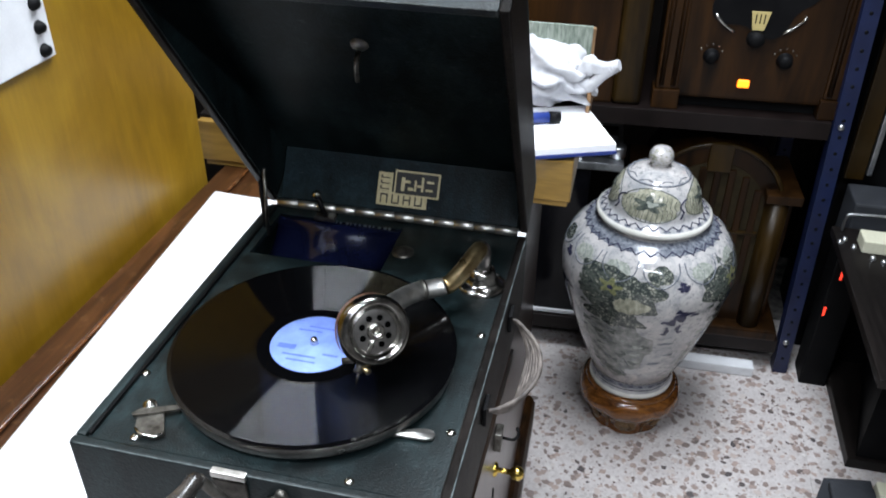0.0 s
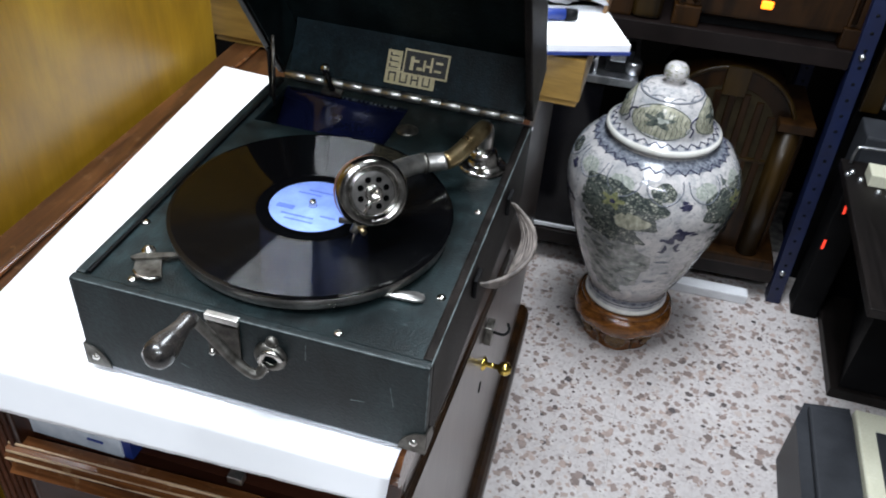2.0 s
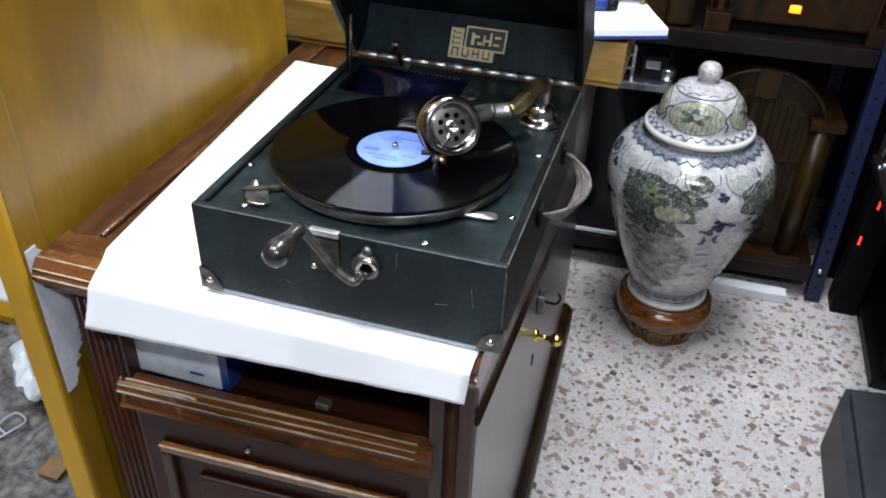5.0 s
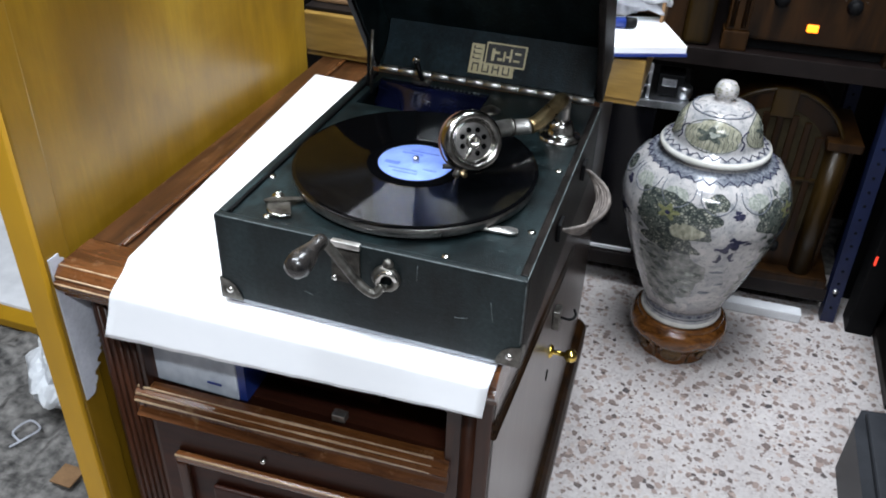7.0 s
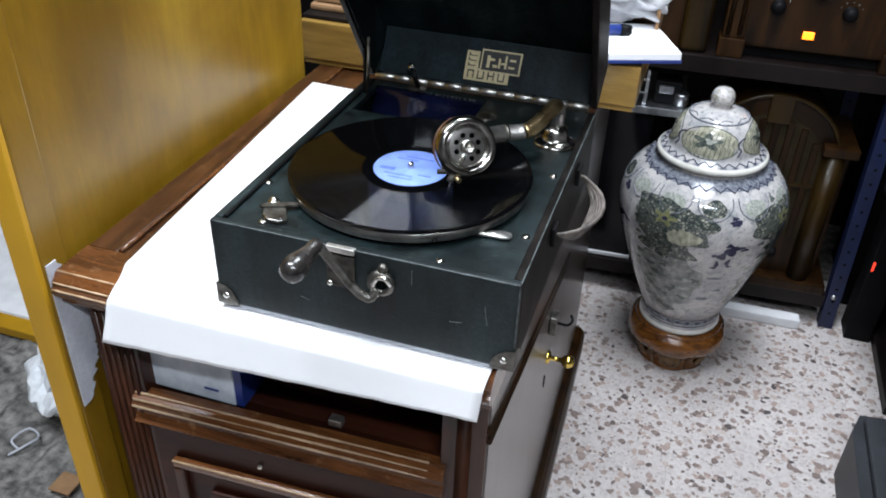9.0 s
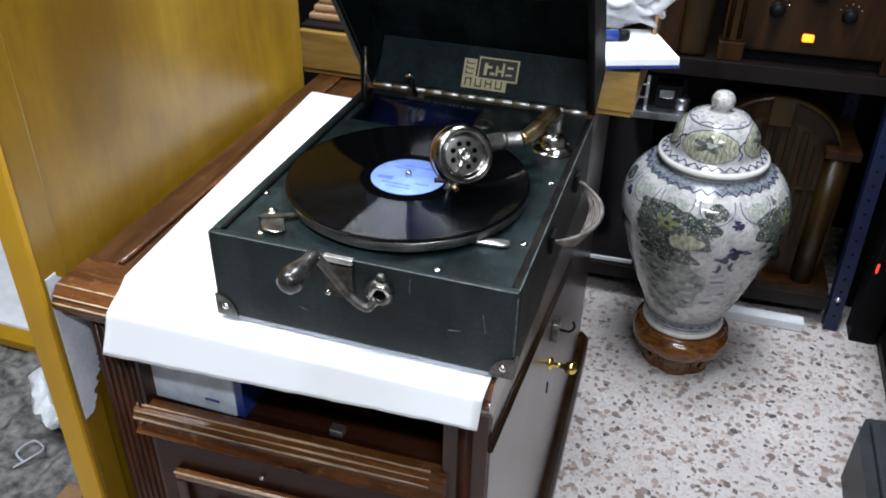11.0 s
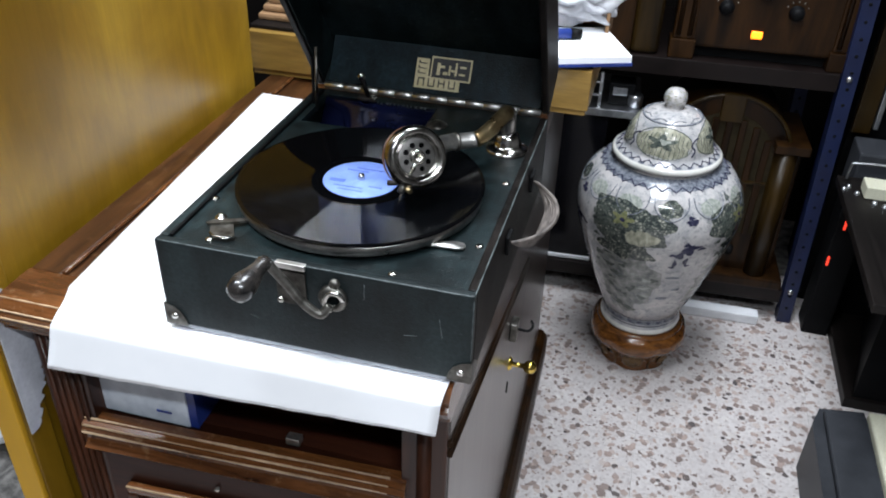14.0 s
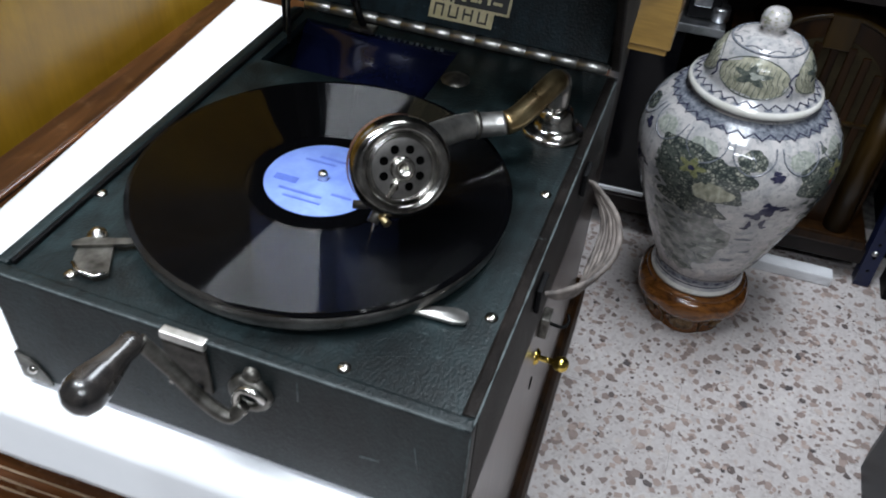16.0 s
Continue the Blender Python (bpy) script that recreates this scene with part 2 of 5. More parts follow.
M_POST = plain("blue_enamelled_steel", (0.0025, 0.006, 0.03), (0.005, 0.012, 0.052), 20, (0.35, 0.5))
M_ZINC = metal_mat("zinc_bolt", (0.5, 0.5, 0.5), (0.8, 0.8, 0.8), (0.25, 0.4))
M_DARKTOP = wood("dark_laminate", (0.004, 0.0032, 0.003), (0.013, 0.01, 0.009), "y", 16, (0.35, 0.55))
M_GREYBOX = plain("dark_grey_plastic", (0.014, 0.0155, 0.019), (0.03, 0.032, 0.038), 18, (0.45, 0.6))
M_CREAMBOX = plain("cream_plastic", (0.55, 0.53, 0.4), (0.66, 0.64, 0.5), 12, (0.4, 0.55))
M_CLOTH = plain("white_crumpled_cloth", (0.62, 0.62, 0.64), (0.78, 0.78, 0.8), 18, (0.8, 0.95), 0, 0.3, 700)
M_BLUECOVER = plain("blue_card", (0.01, 0.024, 0.15), (0.018, 0.045, 0.22), 20, (0.4, 0.5))
M_PLASTER = plain("grey_wall_paint", (0.1, 0.095, 0.09), (0.14, 0.135, 0.13), 3, (0.8, 0.9), 0, 0.15, 120)
M_CEILING = plain("grey_ceiling_paint", (0.07, 0.068, 0.066), (0.1, 0.098, 0.095), 3, (0.8, 0.9), 0, 0.15, 120)
M_HOLE = plain("dark_hollow", (0.001, 0.001, 0.001), (0.002, 0.002, 0.002), 20, (0.95, 1.0), 0, 0.0)
# Near-black brown: the shade behind the shelving is put into the wall colour.
M_DARKWALL = plain("shade_darkened_wall", (0.003, 0.0024, 0.002), (0.007, 0.0055, 0.0048), 4, (0.6, 0.8))
M_CONCRETE = plain("grimy_shaded_floor", (0.03, 0.028, 0.027), (0.27, 0.255, 0.24), 38, (0.7, 0.9), 0, 0.5, 120)
M_CARTON = plain("pale_blue_card", (0.42, 0.46, 0.52), (0.56, 0.6, 0.66), 30, (0.5, 0.7), 0, 0.1, 60)
M_BAG = plain("white_plastic_bag", (0.55, 0.57, 0.6), (0.75, 0.77, 0.8), 24, (0.25, 0.4), 0, 0.2, 60)
M_GLASSY = plain("black_glass", (0.003, 0.003, 0.004), (0.006, 0.006, 0.008), 10, (0.08, 0.15))
M_CHROME = metal_mat("grey_steel", (0.35, 0.36, 0.38), (0.6, 0.61, 0.63), (0.25, 0.4))
M_SATIN = metal_mat("satin_worn_nickel", (0.5, 0.49, 0.46), (0.74, 0.72, 0.69), (0.32, 0.5), 120)
M_ORANGE = glow("orange_pilot_light", (1.0, 0.25, 0.012), 3.0)
M_RED = glow("red_pilot_light", (1.0, 0.06, 0.03), 1.2)
M_DIAL = glow("lit_ivory_dial", (0.45, 0.36, 0.15), 0.12)
M_STAND = wood("varnished_carved_wood", (0.03, 0.009, 0.003), (0.26, 0.098, 0.022), "x", 60, (0.1, 0.22), 0.6)
M_ROSETTE = wood("dull_carved_wood", (0.05, 0.024, 0.008), (0.2, 0.115, 0.045), "x", 70, (0.25, 0.4), 0.2)
M_GREENCARD = plain("green_striped_card", (0.1, 0.13, 0.1), (0.3, 0.33, 0.28), 60, (0.6, 0.8), 0, 0.1, 100, (6, 1, 1))
M_KRAFT = plain("brown_card", (0.2, 0.11, 0.05), (0.3, 0.17, 0.08), 20, (0.7, 0.8))

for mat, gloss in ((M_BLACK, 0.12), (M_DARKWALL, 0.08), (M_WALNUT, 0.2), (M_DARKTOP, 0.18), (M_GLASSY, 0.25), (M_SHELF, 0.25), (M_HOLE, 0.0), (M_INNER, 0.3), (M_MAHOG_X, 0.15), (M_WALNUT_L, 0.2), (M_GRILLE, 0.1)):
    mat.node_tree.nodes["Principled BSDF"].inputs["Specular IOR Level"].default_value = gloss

# ---- mesh helpers ----


def box(bm, x0, x1, y0, y1, z0, z1, bevel=0.0, seg=2, m=None):
    vs = bmesh.ops.create_cube(bm, size=1.0)["verts"]
    t = Matrix.Translation(((x0 + x1) / 2, (y0 + y1) / 2, (z0 + z1) / 2)) @ Matrix.Diagonal((x1 - x0, y1 - y0, z1 - z0, 1))
    bmesh.ops.transform(bm, matrix=(m @ t) if m else t, verts=vs)
    if bevel:
        es = list({e for v in vs for e in v.link_edges})
        bmesh.ops.bevel(bm, geom=es, offset=bevel, segments=seg, affect="EDGES", profile=0.6)
    return bm


def bx(x0, x1, y0, y1, z0, z1, bevel=0.0, seg=2, m=None):
    return box(bmesh.new(), x0, x1, y0, y1, z0, z1, bevel, seg, m)


def lathe(profile, segs=48, m=None, bm=None, close=False):
    """Rows of (radius, height), turned round z."""
    bm = bm or bmesh.new()
    rings = []
    for r, z in profile:
        if r < 1e-6:
            rings.append([bm.verts.new((0, 0, z))])
        else:
            rings.append([bm.verts.new((r * math.cos(2 * math.pi * k / segs), r * math.sin(2 * math.pi * k / segs), z)) for k in range(segs)])
    made = [v for r in rings for v in r]
    for a, b in zip(rings, rings[1:]):
        for k in range(segs):
            q = (k + 1) % segs
            if len(a) == 1 and len(b) == 1:
                continue
            if len(a) == 1:
                f = bm.faces.new((a[0], b[q], b[k]))
            elif len(b) == 1:
                f = bm.faces.new((a[k], a[q], b[0]))
            else:
                f = bm.faces.new((a[k], a[q], b[q], b[k]))
            f.smooth = True
    if m:
        bmesh.ops.transform(bm, matrix=m, verts=made)
    return bm


def tube(points, radius, segs=12, bm=None, caps=True):
    """A round bar along points; radius a number or one for each point."""
    bm = bm or bmesh.new()
    pts = [Vector(p) for p in points]
    rad = radius if isinstance(radius, (list, tuple)) else [radius] * len(pts)
    rings, up = [], None
    for i, p in enumerate(pts):
        d = (pts[min(i + 1, len(pts) - 1)] - pts[max(i - 1, 0)]).normalized()
        if up is None:
            up = d.orthogonal().normalized()
        up = (up - d * up.dot(d)).normalized()
        side = d.cross(up)
        rings.append([bm.verts.new(p + rad[i] * (up * math.cos(2 * math.pi * k / segs) + side * math.sin(2 * math.pi * k / segs))) for k in range(segs)])
    for a, b in zip(rings, rings[1:]):
        for k in range(segs):
            f = bm.faces.new((a[k], a[(k + 1) % segs], b[(k + 1) % segs], b[k]))
            f.smooth = True
    if caps:
        bm.faces.new(rings[0][::-1])
        bm.faces.new(rings[-1])
    return bm


def smooth_path(points, n=8):
    """Catmull-Rom through points."""
    p = [Vector(q) for q in points]
    p = [2 * p[0] - p[1], *p, 2 * p[-1] - p[-2]]
    out = []
    for i in range(1, len(p) - 2):
        for k in range(n):
            t = k / n
            out.append(0.5 * (2 * p[i] + (p[i + 1] - p[i - 1]) * t + (2 * p[i - 1] - 5 * p[i] + 4 * p[i + 1] - p[i + 2]) * t * t + (3 * p[i] - p[i - 1] - 3 * p[i + 1] + p[i + 2]) * t ** 3))
    return out + [p[-2]]


def fine_profile(prof, n=4):
    return [(q.x, q.y) for q in smooth_path([(r, z, 0) for r, z in prof], n)]


def slab(poly, thick, m=None, bm=None):
    """A plate: a polygon in xy, raised by thick along z."""
    bm = bm or bmesh.new()
    lo = [bm.verts.new((x, y, 0)) for x, y in poly]
    hi = [bm.verts.new((x, y, thick)) for x, y in poly]
    bm.faces.new(lo[::-1])
    bm.faces.new(hi)
    n = len(poly)
    for k in range(n):
        bm.faces.new((lo[k], lo[(k + 1) % n], hi[(k + 1) % n], hi[k]))
    if m:
        bmesh.ops.transform(bm, matrix=m, verts=lo + hi)
    return bm


def bar_profile(profile, x0, x1, axis="x", m=None):
    """A moulding: a polygon (y, z) run along x, or (x, z) run along y."""
    bm = bmesh.new()
    put = (lambda a, b, s: (s, a, b)) if axis == "x" else (lambda a, b, s: (a, s, b))
    A = [bm.verts.new(put(a, b, x0)) for a, b in profile]
    B = [bm.verts.new(put(a, b, x1)) for a, b in profile]
    n = len(profile)
    for k in range(n):
        bm.faces.new((A[k], A[(k + 1) % n], B[(k + 1) % n], B[k]))
    bm.faces.new(A[::-1])
    bm.faces.new(B)
    bmesh.ops.recalc_face_normals(bm, faces=bm.faces)
    if m:
        bmesh.ops.transform(bm, matrix=m, verts=bm.verts)
    return bm


def mesh_of(name, bm, material):
    me = bpy.data.meshes.new(name)
    bmesh.ops.recalc_face_normals(bm, faces=bm.faces)
    bm.to_mesh(me)
    bm.free()
    me.materials.append(material)
    return me


def soft(bm):
    for f in bm.faces:
        f.smooth = True
    return bm


def part(name, bm, material, parent, label=""):
    ob = new(name, mesh_of(name, bm, material))
    ob.parent = parent
    ob.matrix_parent_inverse = Matrix.Translation(-parent.location) if parent.type == "EMPTY" else Matrix.Identity(4)
    if label:
        tagged(ob, label)
    return ob


def thing(name, at, label, category, group="", kind=""):
    ob = new(name)
    ob.empty_display_size = 0.05
    ob.location = at
    return tagged(ob, label, category, group, kind)


def single(name, bm, material, label, category, group="", kind=""):
    return tagged(new(name, mesh_of(name, bm, material)), label, category, group, kind)


# ---- the room ----
FLOOR_X0, FLOOR_X1, FLOOR_Y0, FLOOR_Y1 = -2.4, 2.4, -2.6, 2.1
floor = tagged(new("floor", mesh_of("floor", bx(FLOOR_X0, FLOOR_X1, FLOOR_Y0, FLOOR_Y1, -0.1, -0.006), M_CONCRETE)), "pale speckled terrazzo tile floor", "floor", kind="structure")
# The north wall gets the shade-darkened colour, the others plain grey.
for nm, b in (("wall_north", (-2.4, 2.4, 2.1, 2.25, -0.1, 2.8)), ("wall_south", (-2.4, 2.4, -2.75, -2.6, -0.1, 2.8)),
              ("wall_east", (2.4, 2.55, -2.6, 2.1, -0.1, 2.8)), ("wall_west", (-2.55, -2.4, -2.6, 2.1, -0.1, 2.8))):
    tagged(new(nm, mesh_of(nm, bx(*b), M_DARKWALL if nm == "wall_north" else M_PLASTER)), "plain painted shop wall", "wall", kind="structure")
tagged(new("ceiling", mesh_of("ceiling", bx(-2.4, 2.4, -2.6, 2.1, 2.7, 2.8), M_CEILING)), "plain grey painted ceiling", "ceiling", kind="structure")

# ---- yellow partition beside the cabinet ----
partition = tagged(new("partition", mesh_of("partition", bx(-0.535, -0.507, 0.0245, 0.61, 0, 2.1, 0.002), M_OCHRE)),
                   "ochre-yellow painted wooden partition with a worn edge", "partition", kind="structure")
part("stile", bx(-0.538, -0.503, -0.014, 0.0235, 0, 2.1, 0.003), M_OCHRE, partition)
part("edge_strip", bx(-0.533, -0.502, -0.022, -0.0145, 0, 2.1, 0.002), M_YELLOW, partition, "bright yellow front edge strip")


def ragged(n, w, h, seed):
    """A torn outline, straight on one side."""
    rnd = random.Random(seed)
    right = [(w * (0.3 + 0.62 * math.sin(math.pi * k / n) + 0.22 * (rnd.random() - 0.5)), h * k / n) for k in range(n + 1)]
    return [(0, 0), *right, (0, h)]


part("torn_patch", slab(ragged(44, 0.05, 0.2, 3), 0.0015, Matrix.Translation((-0.5025, -0.0105, 0.703)) @ Matrix(((0, 0, 1, 0), (1, 0, 0, 0), (0, 1, 0, 0), (0, 0, 0, 1)))), M_PAD, partition, "torn grey-white paper patch")

# ---- gramophone cabinet ----
CX0, CX1, CY0, CY1, CTOP = -0.5, -0.004, -0.012, 1.14, 0.896


def fluted(owner, x0, x1, y, z0, z1, n, m=None):
    """A stile with upright rounded flutes on its front."""
    st = part("stile", bx(x0, x1, y, y + 0.045, z0, z1, 0.002, 2, m), M_MAHOG, owner, "fluted front stile")
    m = m or Matrix.Identity(4)
    w = (x1 - x0) / (n + 1)
    for k in range(n):
        c = x0 + w * (k + 1)
        part("flute", tube([m @ Vector((c, y - 0.0005, z0 + 0.02)), m @ Vector((c, y - 0.0005, z1 - 0.01))], w * 0.33, 8), M_MAHOG, st)


def cabinet():
    c = thing("gramophone_cabinet", (-0.25, 0.3, 0), "dark mahogany gramophone cabinet with moulded panels, worn top", "cabinet")
    # top with an ogee edge and a sunk centre
    part("top", bx(CX0 + 0.04, -0.062, CY0 + 0.04, CY1, 0.868, 0.889, 0.001), M_MAHOG_Y, c)
    edge = [(0.0, 0.852), (-0.004, 0.853), (-0.004, 0.859), (-0.008, 0.8615), (-0.013, 0.866), (-0.0155, 0.872), (-0.0155, 0.8765), (-0.0115, 0.8785), (-0.0115, 0.883), (-0.007, 0.887), (-0.002, 0.8925), (0.05, 0.893), (0.05, 0.852)]
    front = part("top_edge", bar_profile([(CY0 + 0.014 + a, z) for a, z in edge], CX0, CX1 - 0.012), M_MOULD, c, "worn moulded front edge")
    # strips along the steps: worn arris and its highlight, both as colour
    for a, z, r in ((-0.0153, 0.8762, 0.0013), (-0.0113, 0.8828, 0.0011), (-0.0018, 0.8922, 0.0012)):
        part("worn_arris_glint", tube([(CX0 + 0.001 + 0.0096 * k, CY0 + 0.014 + a, z) for k in range(9)], [r * (0.8 + 0.2 * math.sin(4.1 * k + 700 * z)) for k in range(9)], 8), M_WORN_GLINT, front, "pale strip of arris wear and painted highlight")
    part("top_edge", bar_profile([(CX0 + 0.002, 0.857), (CX0 + 0.002, 0.893), (CX0 + 0.036, 0.893), (CX0 + 0.042, 0.888), (CX0 + 0.042, 0.857)], CY0 + 0.065, CY1, "y"), M_MAHOG_Y, c)
    part("top_bead", tube([(CX0 + 0.041, CY0 + 0.066 + 0.03 * k, 0.8925) for k in range(36)], [0.0026 + 0.0006 * math.sin(2.1 * k) for k in range(36)], 8), M_MOULD, c, "worn bead round the sunk top")
    SR = Matrix.Translation((-0.022, 0.0, 0)) @ pose(0, 0, 0, 0, 0, 1.6) @ Matrix.Translation((0.022, 0.0, 0))
    # body shell
    part("back_panel", bx(CX0 + 0.01, -0.075, CY1 - 0.016, CY1 - 0.004, 0.05, 0.857), M_MAHOG, c)
    part("side_panel", bx(CX0 + 0.008, CX0 + 0.024, 0.05, CY1 - 0.016, 0.05, 0.857), M_MAHOG, c)
    part("top_edge", bar_profile([(-0.018, 0.85), (-0.012, 0.86), (-0.008, 0.875), (-0.012, 0.888), (-0.02, 0.893), (-0.036, 0.893), (-0.036, 0.85)], 0.055, CY1, "y", SR), M_MAHOG, c)
    side = part("side_panel", bx(-0.038, -0.022, 0.035, CY1, 0.05, 0.85, 0.002, 2, SR), M_SIDE, c, "polished reddish side panel")
    for dz in (0.0, -0.014):
        part("batten", tube([SR @ Vector((-0.0215, 0.03, 0.79 + dz)), SR @ Vector((-0.0215, 0.66, 0.612 + dz))], 0.0035, 8), M_WALNUT, side)
    part("base_moulding", bar_profile([(-0.03, 0.0), (0.002, 0.0), (0.002, 0.055), (-0.004, 0.068), (-0.012, 0.078), (-0.03, 0.082)], 0.0, CY1 + 0.01, "y", SR), M_WALNUT, c)
    part("plinth", bx(CX0 + 0.01, -0.07, 0.02, CY1 - 0.005, 0.0, 0.05, 0.003), M_MAHOG, c)
    FR = Matrix.Translation((-0.445, 0.01, 0)) @ pose(0, 0, 0, 0, 0, 2.2) @ Matrix.Translation((0.445, -0.01, 0))
    # front: fluted stiles, opening, rail, panel
    fluted(c, CX0 + 0.018, CX0 + 0.072, 0.012, 0.05, 0.857, 5)
    fluted(c, -0.072, -0.024, 0.012, 0.05, 0.857, 1, FR)
    part("rail", bx(CX0 + 0.072, -0.072, 0.014, 0.055, 0.84, 0.857, 0.001, 2, FR), M_MAHOG_X, c)
    steps = [(0.01, 0.684), (0.002, 0.686), (0.0, 0.690), (0.006, 0.694), (0.009, 0.697), (0.009, 0.708), (0.002, 0.711), (0.0, 0.715), (0.005, 0.718), (0.004, 0.722), (0.010, 0.7245), (0.011, 0.7275), (0.022, 0.729), (0.022, 0.684)]
    rail = part("rail", bar_profile(steps, CX0 + 0.056, -0.066, "x", FR), M_MOULD, c, "stepped moulded rail")
    # pale strips draw the rail's highlight lines as well as its wear
    for y, z, r in ((0.0007, 0.7145, 0.0016), (0.0045, 0.7215, 0.0015), (0.0108, 0.727, 0.0018)):
        part("worn_arris_glint", tube([FR @ Vector((CX0 + 0.058 + (0.066 - 0.132 + 0.5 - 0.076) * k / 8, y, z)) for k in range(9)], [r * (0.75 + 0.25 * math.sin(5 * k + 900 * z)) for k in range(9)], 8), M_WORN_GLINT, rail, "pale strip of arris wear and painted highlight")
    door = part("front_panel", bx(CX0 + 0.068, -0.068, 0.012, 0.03, 0.08, 0.683, 0.002, 2, FR), M_MAHOG_X, c, "dark front panel with a framed field")
    x0, x1, z0, z1 = CX0 + 0.094, -0.095, 0.12, 0.634
    part("worn_arris_glint", tube([FR @ Vector((CX0 + 0.07, 0.0118, 0.681)), FR @ Vector((-0.07, 0.0118, 0.681))], 0.0014, 8), M_WORN_GLINT, door, "pale strip of arris wear and painted highlight")
    part("worn_arris_glint", tube([FR @ Vector((x0 + 0.001, 0.003, z1 - 0.002)), FR @ Vector((x1 - 0.001, 0.003, z1 - 0.002))], 0.0016, 8), M_WORN_GLINT, door, "pale strip of arris wear and painted highlight")
    for b in ((x0, x1, z1 - 0.014, z1), (x0, x1, z0, z0 + 0.014)):
        part("bead", soft(bx(b[0], b[1], 0.002, 0.012, b[2], b[3], 0.004, 3, FR)), M_MOULD, door)
    for b in ((x0, x0 + 0.014), (x1 - 0.014, x1)):
        part("bead", bx(b[0], b[1], 0.002, 0.012, z0 + 0.014, z1 - 0.014, 0.004, 3, FR), M_MAHOG, door)
    part("field", bx(x0 + 0.045, x1 - 0.045, 0.004, 0.012, z0 + 0.045, z1 - 0.045, 0.003, 2, FR), M_MAHOG_X, door)
    part("pin", lathe([(0, 0.0045), (0.003, 0.004), (0.0035, 0)], 10, FR @ Matrix.Translation((-0.29, 0.0115, 0.652)) @ pose(0, 0, 0, 90)), M_NICKEL, door, "small bright pin")
    # inside of the opening
    part("inner_floor", bx(CX0 + 0.03, -0.06, 0.0435, 0.6, 0.70, 0.7255), M_INNER, c)
    part("inner_back", bx(CX0 + 0.03, -0.06, 0.22, 0.235, 0.726, 0.85), M_INNER, c)
    part("inner_rail", bx(-0.318, -0.17, 0.08, 0.10, 0.7257, 0.742), M_INNER, c)
    part("latch", bx(-0.208, -0.192, 0.036, 0.047, 0.7295, 0.739, 0.001), M_SATIN, c, "small metal catch")
    # side door furniture
    part("knob", lathe([(0, 0.046), (0.006, 0.045), (0.0105, 0.04), (0.0115, 0.034), (0.0095, 0.028), (0.0045, 0.024), (0.004, 0.006), (0.009, 0.005), (0.012, 0.0015), (0.012, 0)], 24, Matrix.Translation((-0.0362, 0.512, 0.496)) @ pose(0, 0, 0, 0, 90)), M_GOLD, c, "round polished brass knob")
    part("escutcheon", slab([(0.006 * math.cos(a) * 1.0, 0.012 * math.sin(a)) for a in [k * math.pi / 8 for k in range(16)]], 0.0015, Matrix.Translation((-0.0362, 0.506, 0.447)) @ pose(0, 0, 0, 90, 0, 90)), M_BLACK, c, "keyhole plate")
    lock = part("lock", bx(-0.0352, -0.024, 0.475, 0.5, 0.572, 0.606, 0.002), M_DULL, c, "tarnished side lock")
    part("key", tube(smooth_path([(-0.024, 0.488, 0.59), (-0.008, 0.488, 0.59), (-0.002, 0.496, 0.594), (-0.006, 0.505, 0.598)]), 0.0022, 8), M_BLACK, lock)
    return c


cabinet()

# white box in the opening
carton = thing("carton", (-0.38, 0.12, 0.7257), "pale blue-white cardboard carton inside the cabinet opening", "box")
part("body", bx(-0.437, -0.322, 0.031, 0.2, 0.7257, 0.838, 0.002), M_CARTON, carton)
part("side", bx(-0.3217, -0.312, 0.033, 0.2, 0.7258, 0.837), M_BLUECOVER, carton, "dark blue carton side")
part("print", bx(-0.36, -0.342, 0.0295, 0.0306, 0.742, 0.7445), M_BLUECOVER, carton)

# paper runner under the gramophone, draped over the front


def left_edge(y):
    """The sheet's left edge, cut in near the front."""
    keys = [(-0.02, -0.4165), (0.0, -0.421), (0.03, -0.4345), (0.14, -0.443), (0.57, -0.472)]
    for (a, p), (b, q) in zip(keys, keys[1:]):
        if y <= b:
            return p + (q - p) * max(0.0, y - a) / (b - a)
    return keys[-1][1]


def paper_runner():
    bm = bmesh.new()
    n, rows = 40, []
    top, drop = 26, 12
    for i in range(n + 1):
        u = i / n
        col = []
        for j in range(top + 1):
            v = j / top
            y = 0.566 - v * (0.566 + 0.014) - 0.004 * math.sin(9 * u) * (1 - v)
            col.append((left_edge(y) * (1 - u) - 0.02 * u, y, 0.8975))
        fall = 0.0655 - 0.0235 * u + 0.0004 * math.sin(40 * u) + 0.0003 * math.sin(97 * u + 1)
        for j in range(1, drop + 1):
            v = j / drop
            y = -0.014 - 0.008 * math.sin(min(1.0, v * 5) * math.pi / 2) - 0.003 * v - 0.0006 * math.sin(5 * u + 1) * v
            z = 0.8975 - fall * v * min(1, 0.55 + v)
            col.append(((-0.4165 - 0.02 * v) * (1 - u) - (0.02 + 0.004 * v) * u, y, z))
        rows.append([bm.verts.new(p) for p in col])
    for a, b in zip(rows, rows[1:]):
        for k in range(len(a) - 1):
            f = bm.faces.new((a[k], a[k + 1], b[k + 1], b[k]))
            f.smooth = True
    bmesh.ops.recalc_face_normals(bm, faces=bm.faces)
    bmesh.ops.solidify(bm, geom=bm.faces[:], thickness=0.0012)
    return single("paper_runner", bm, M_PAPER, "bright white paper sheet draped over the cabinet edge", "paper sheet")


paper_runner()
single("paper_pad", bx(-0.297, -0.012, 0.004, 0.38, 0.8988, 0.9052, 0.001), M_PAD, "folded white paper pad under the gramophone", "paper pad")

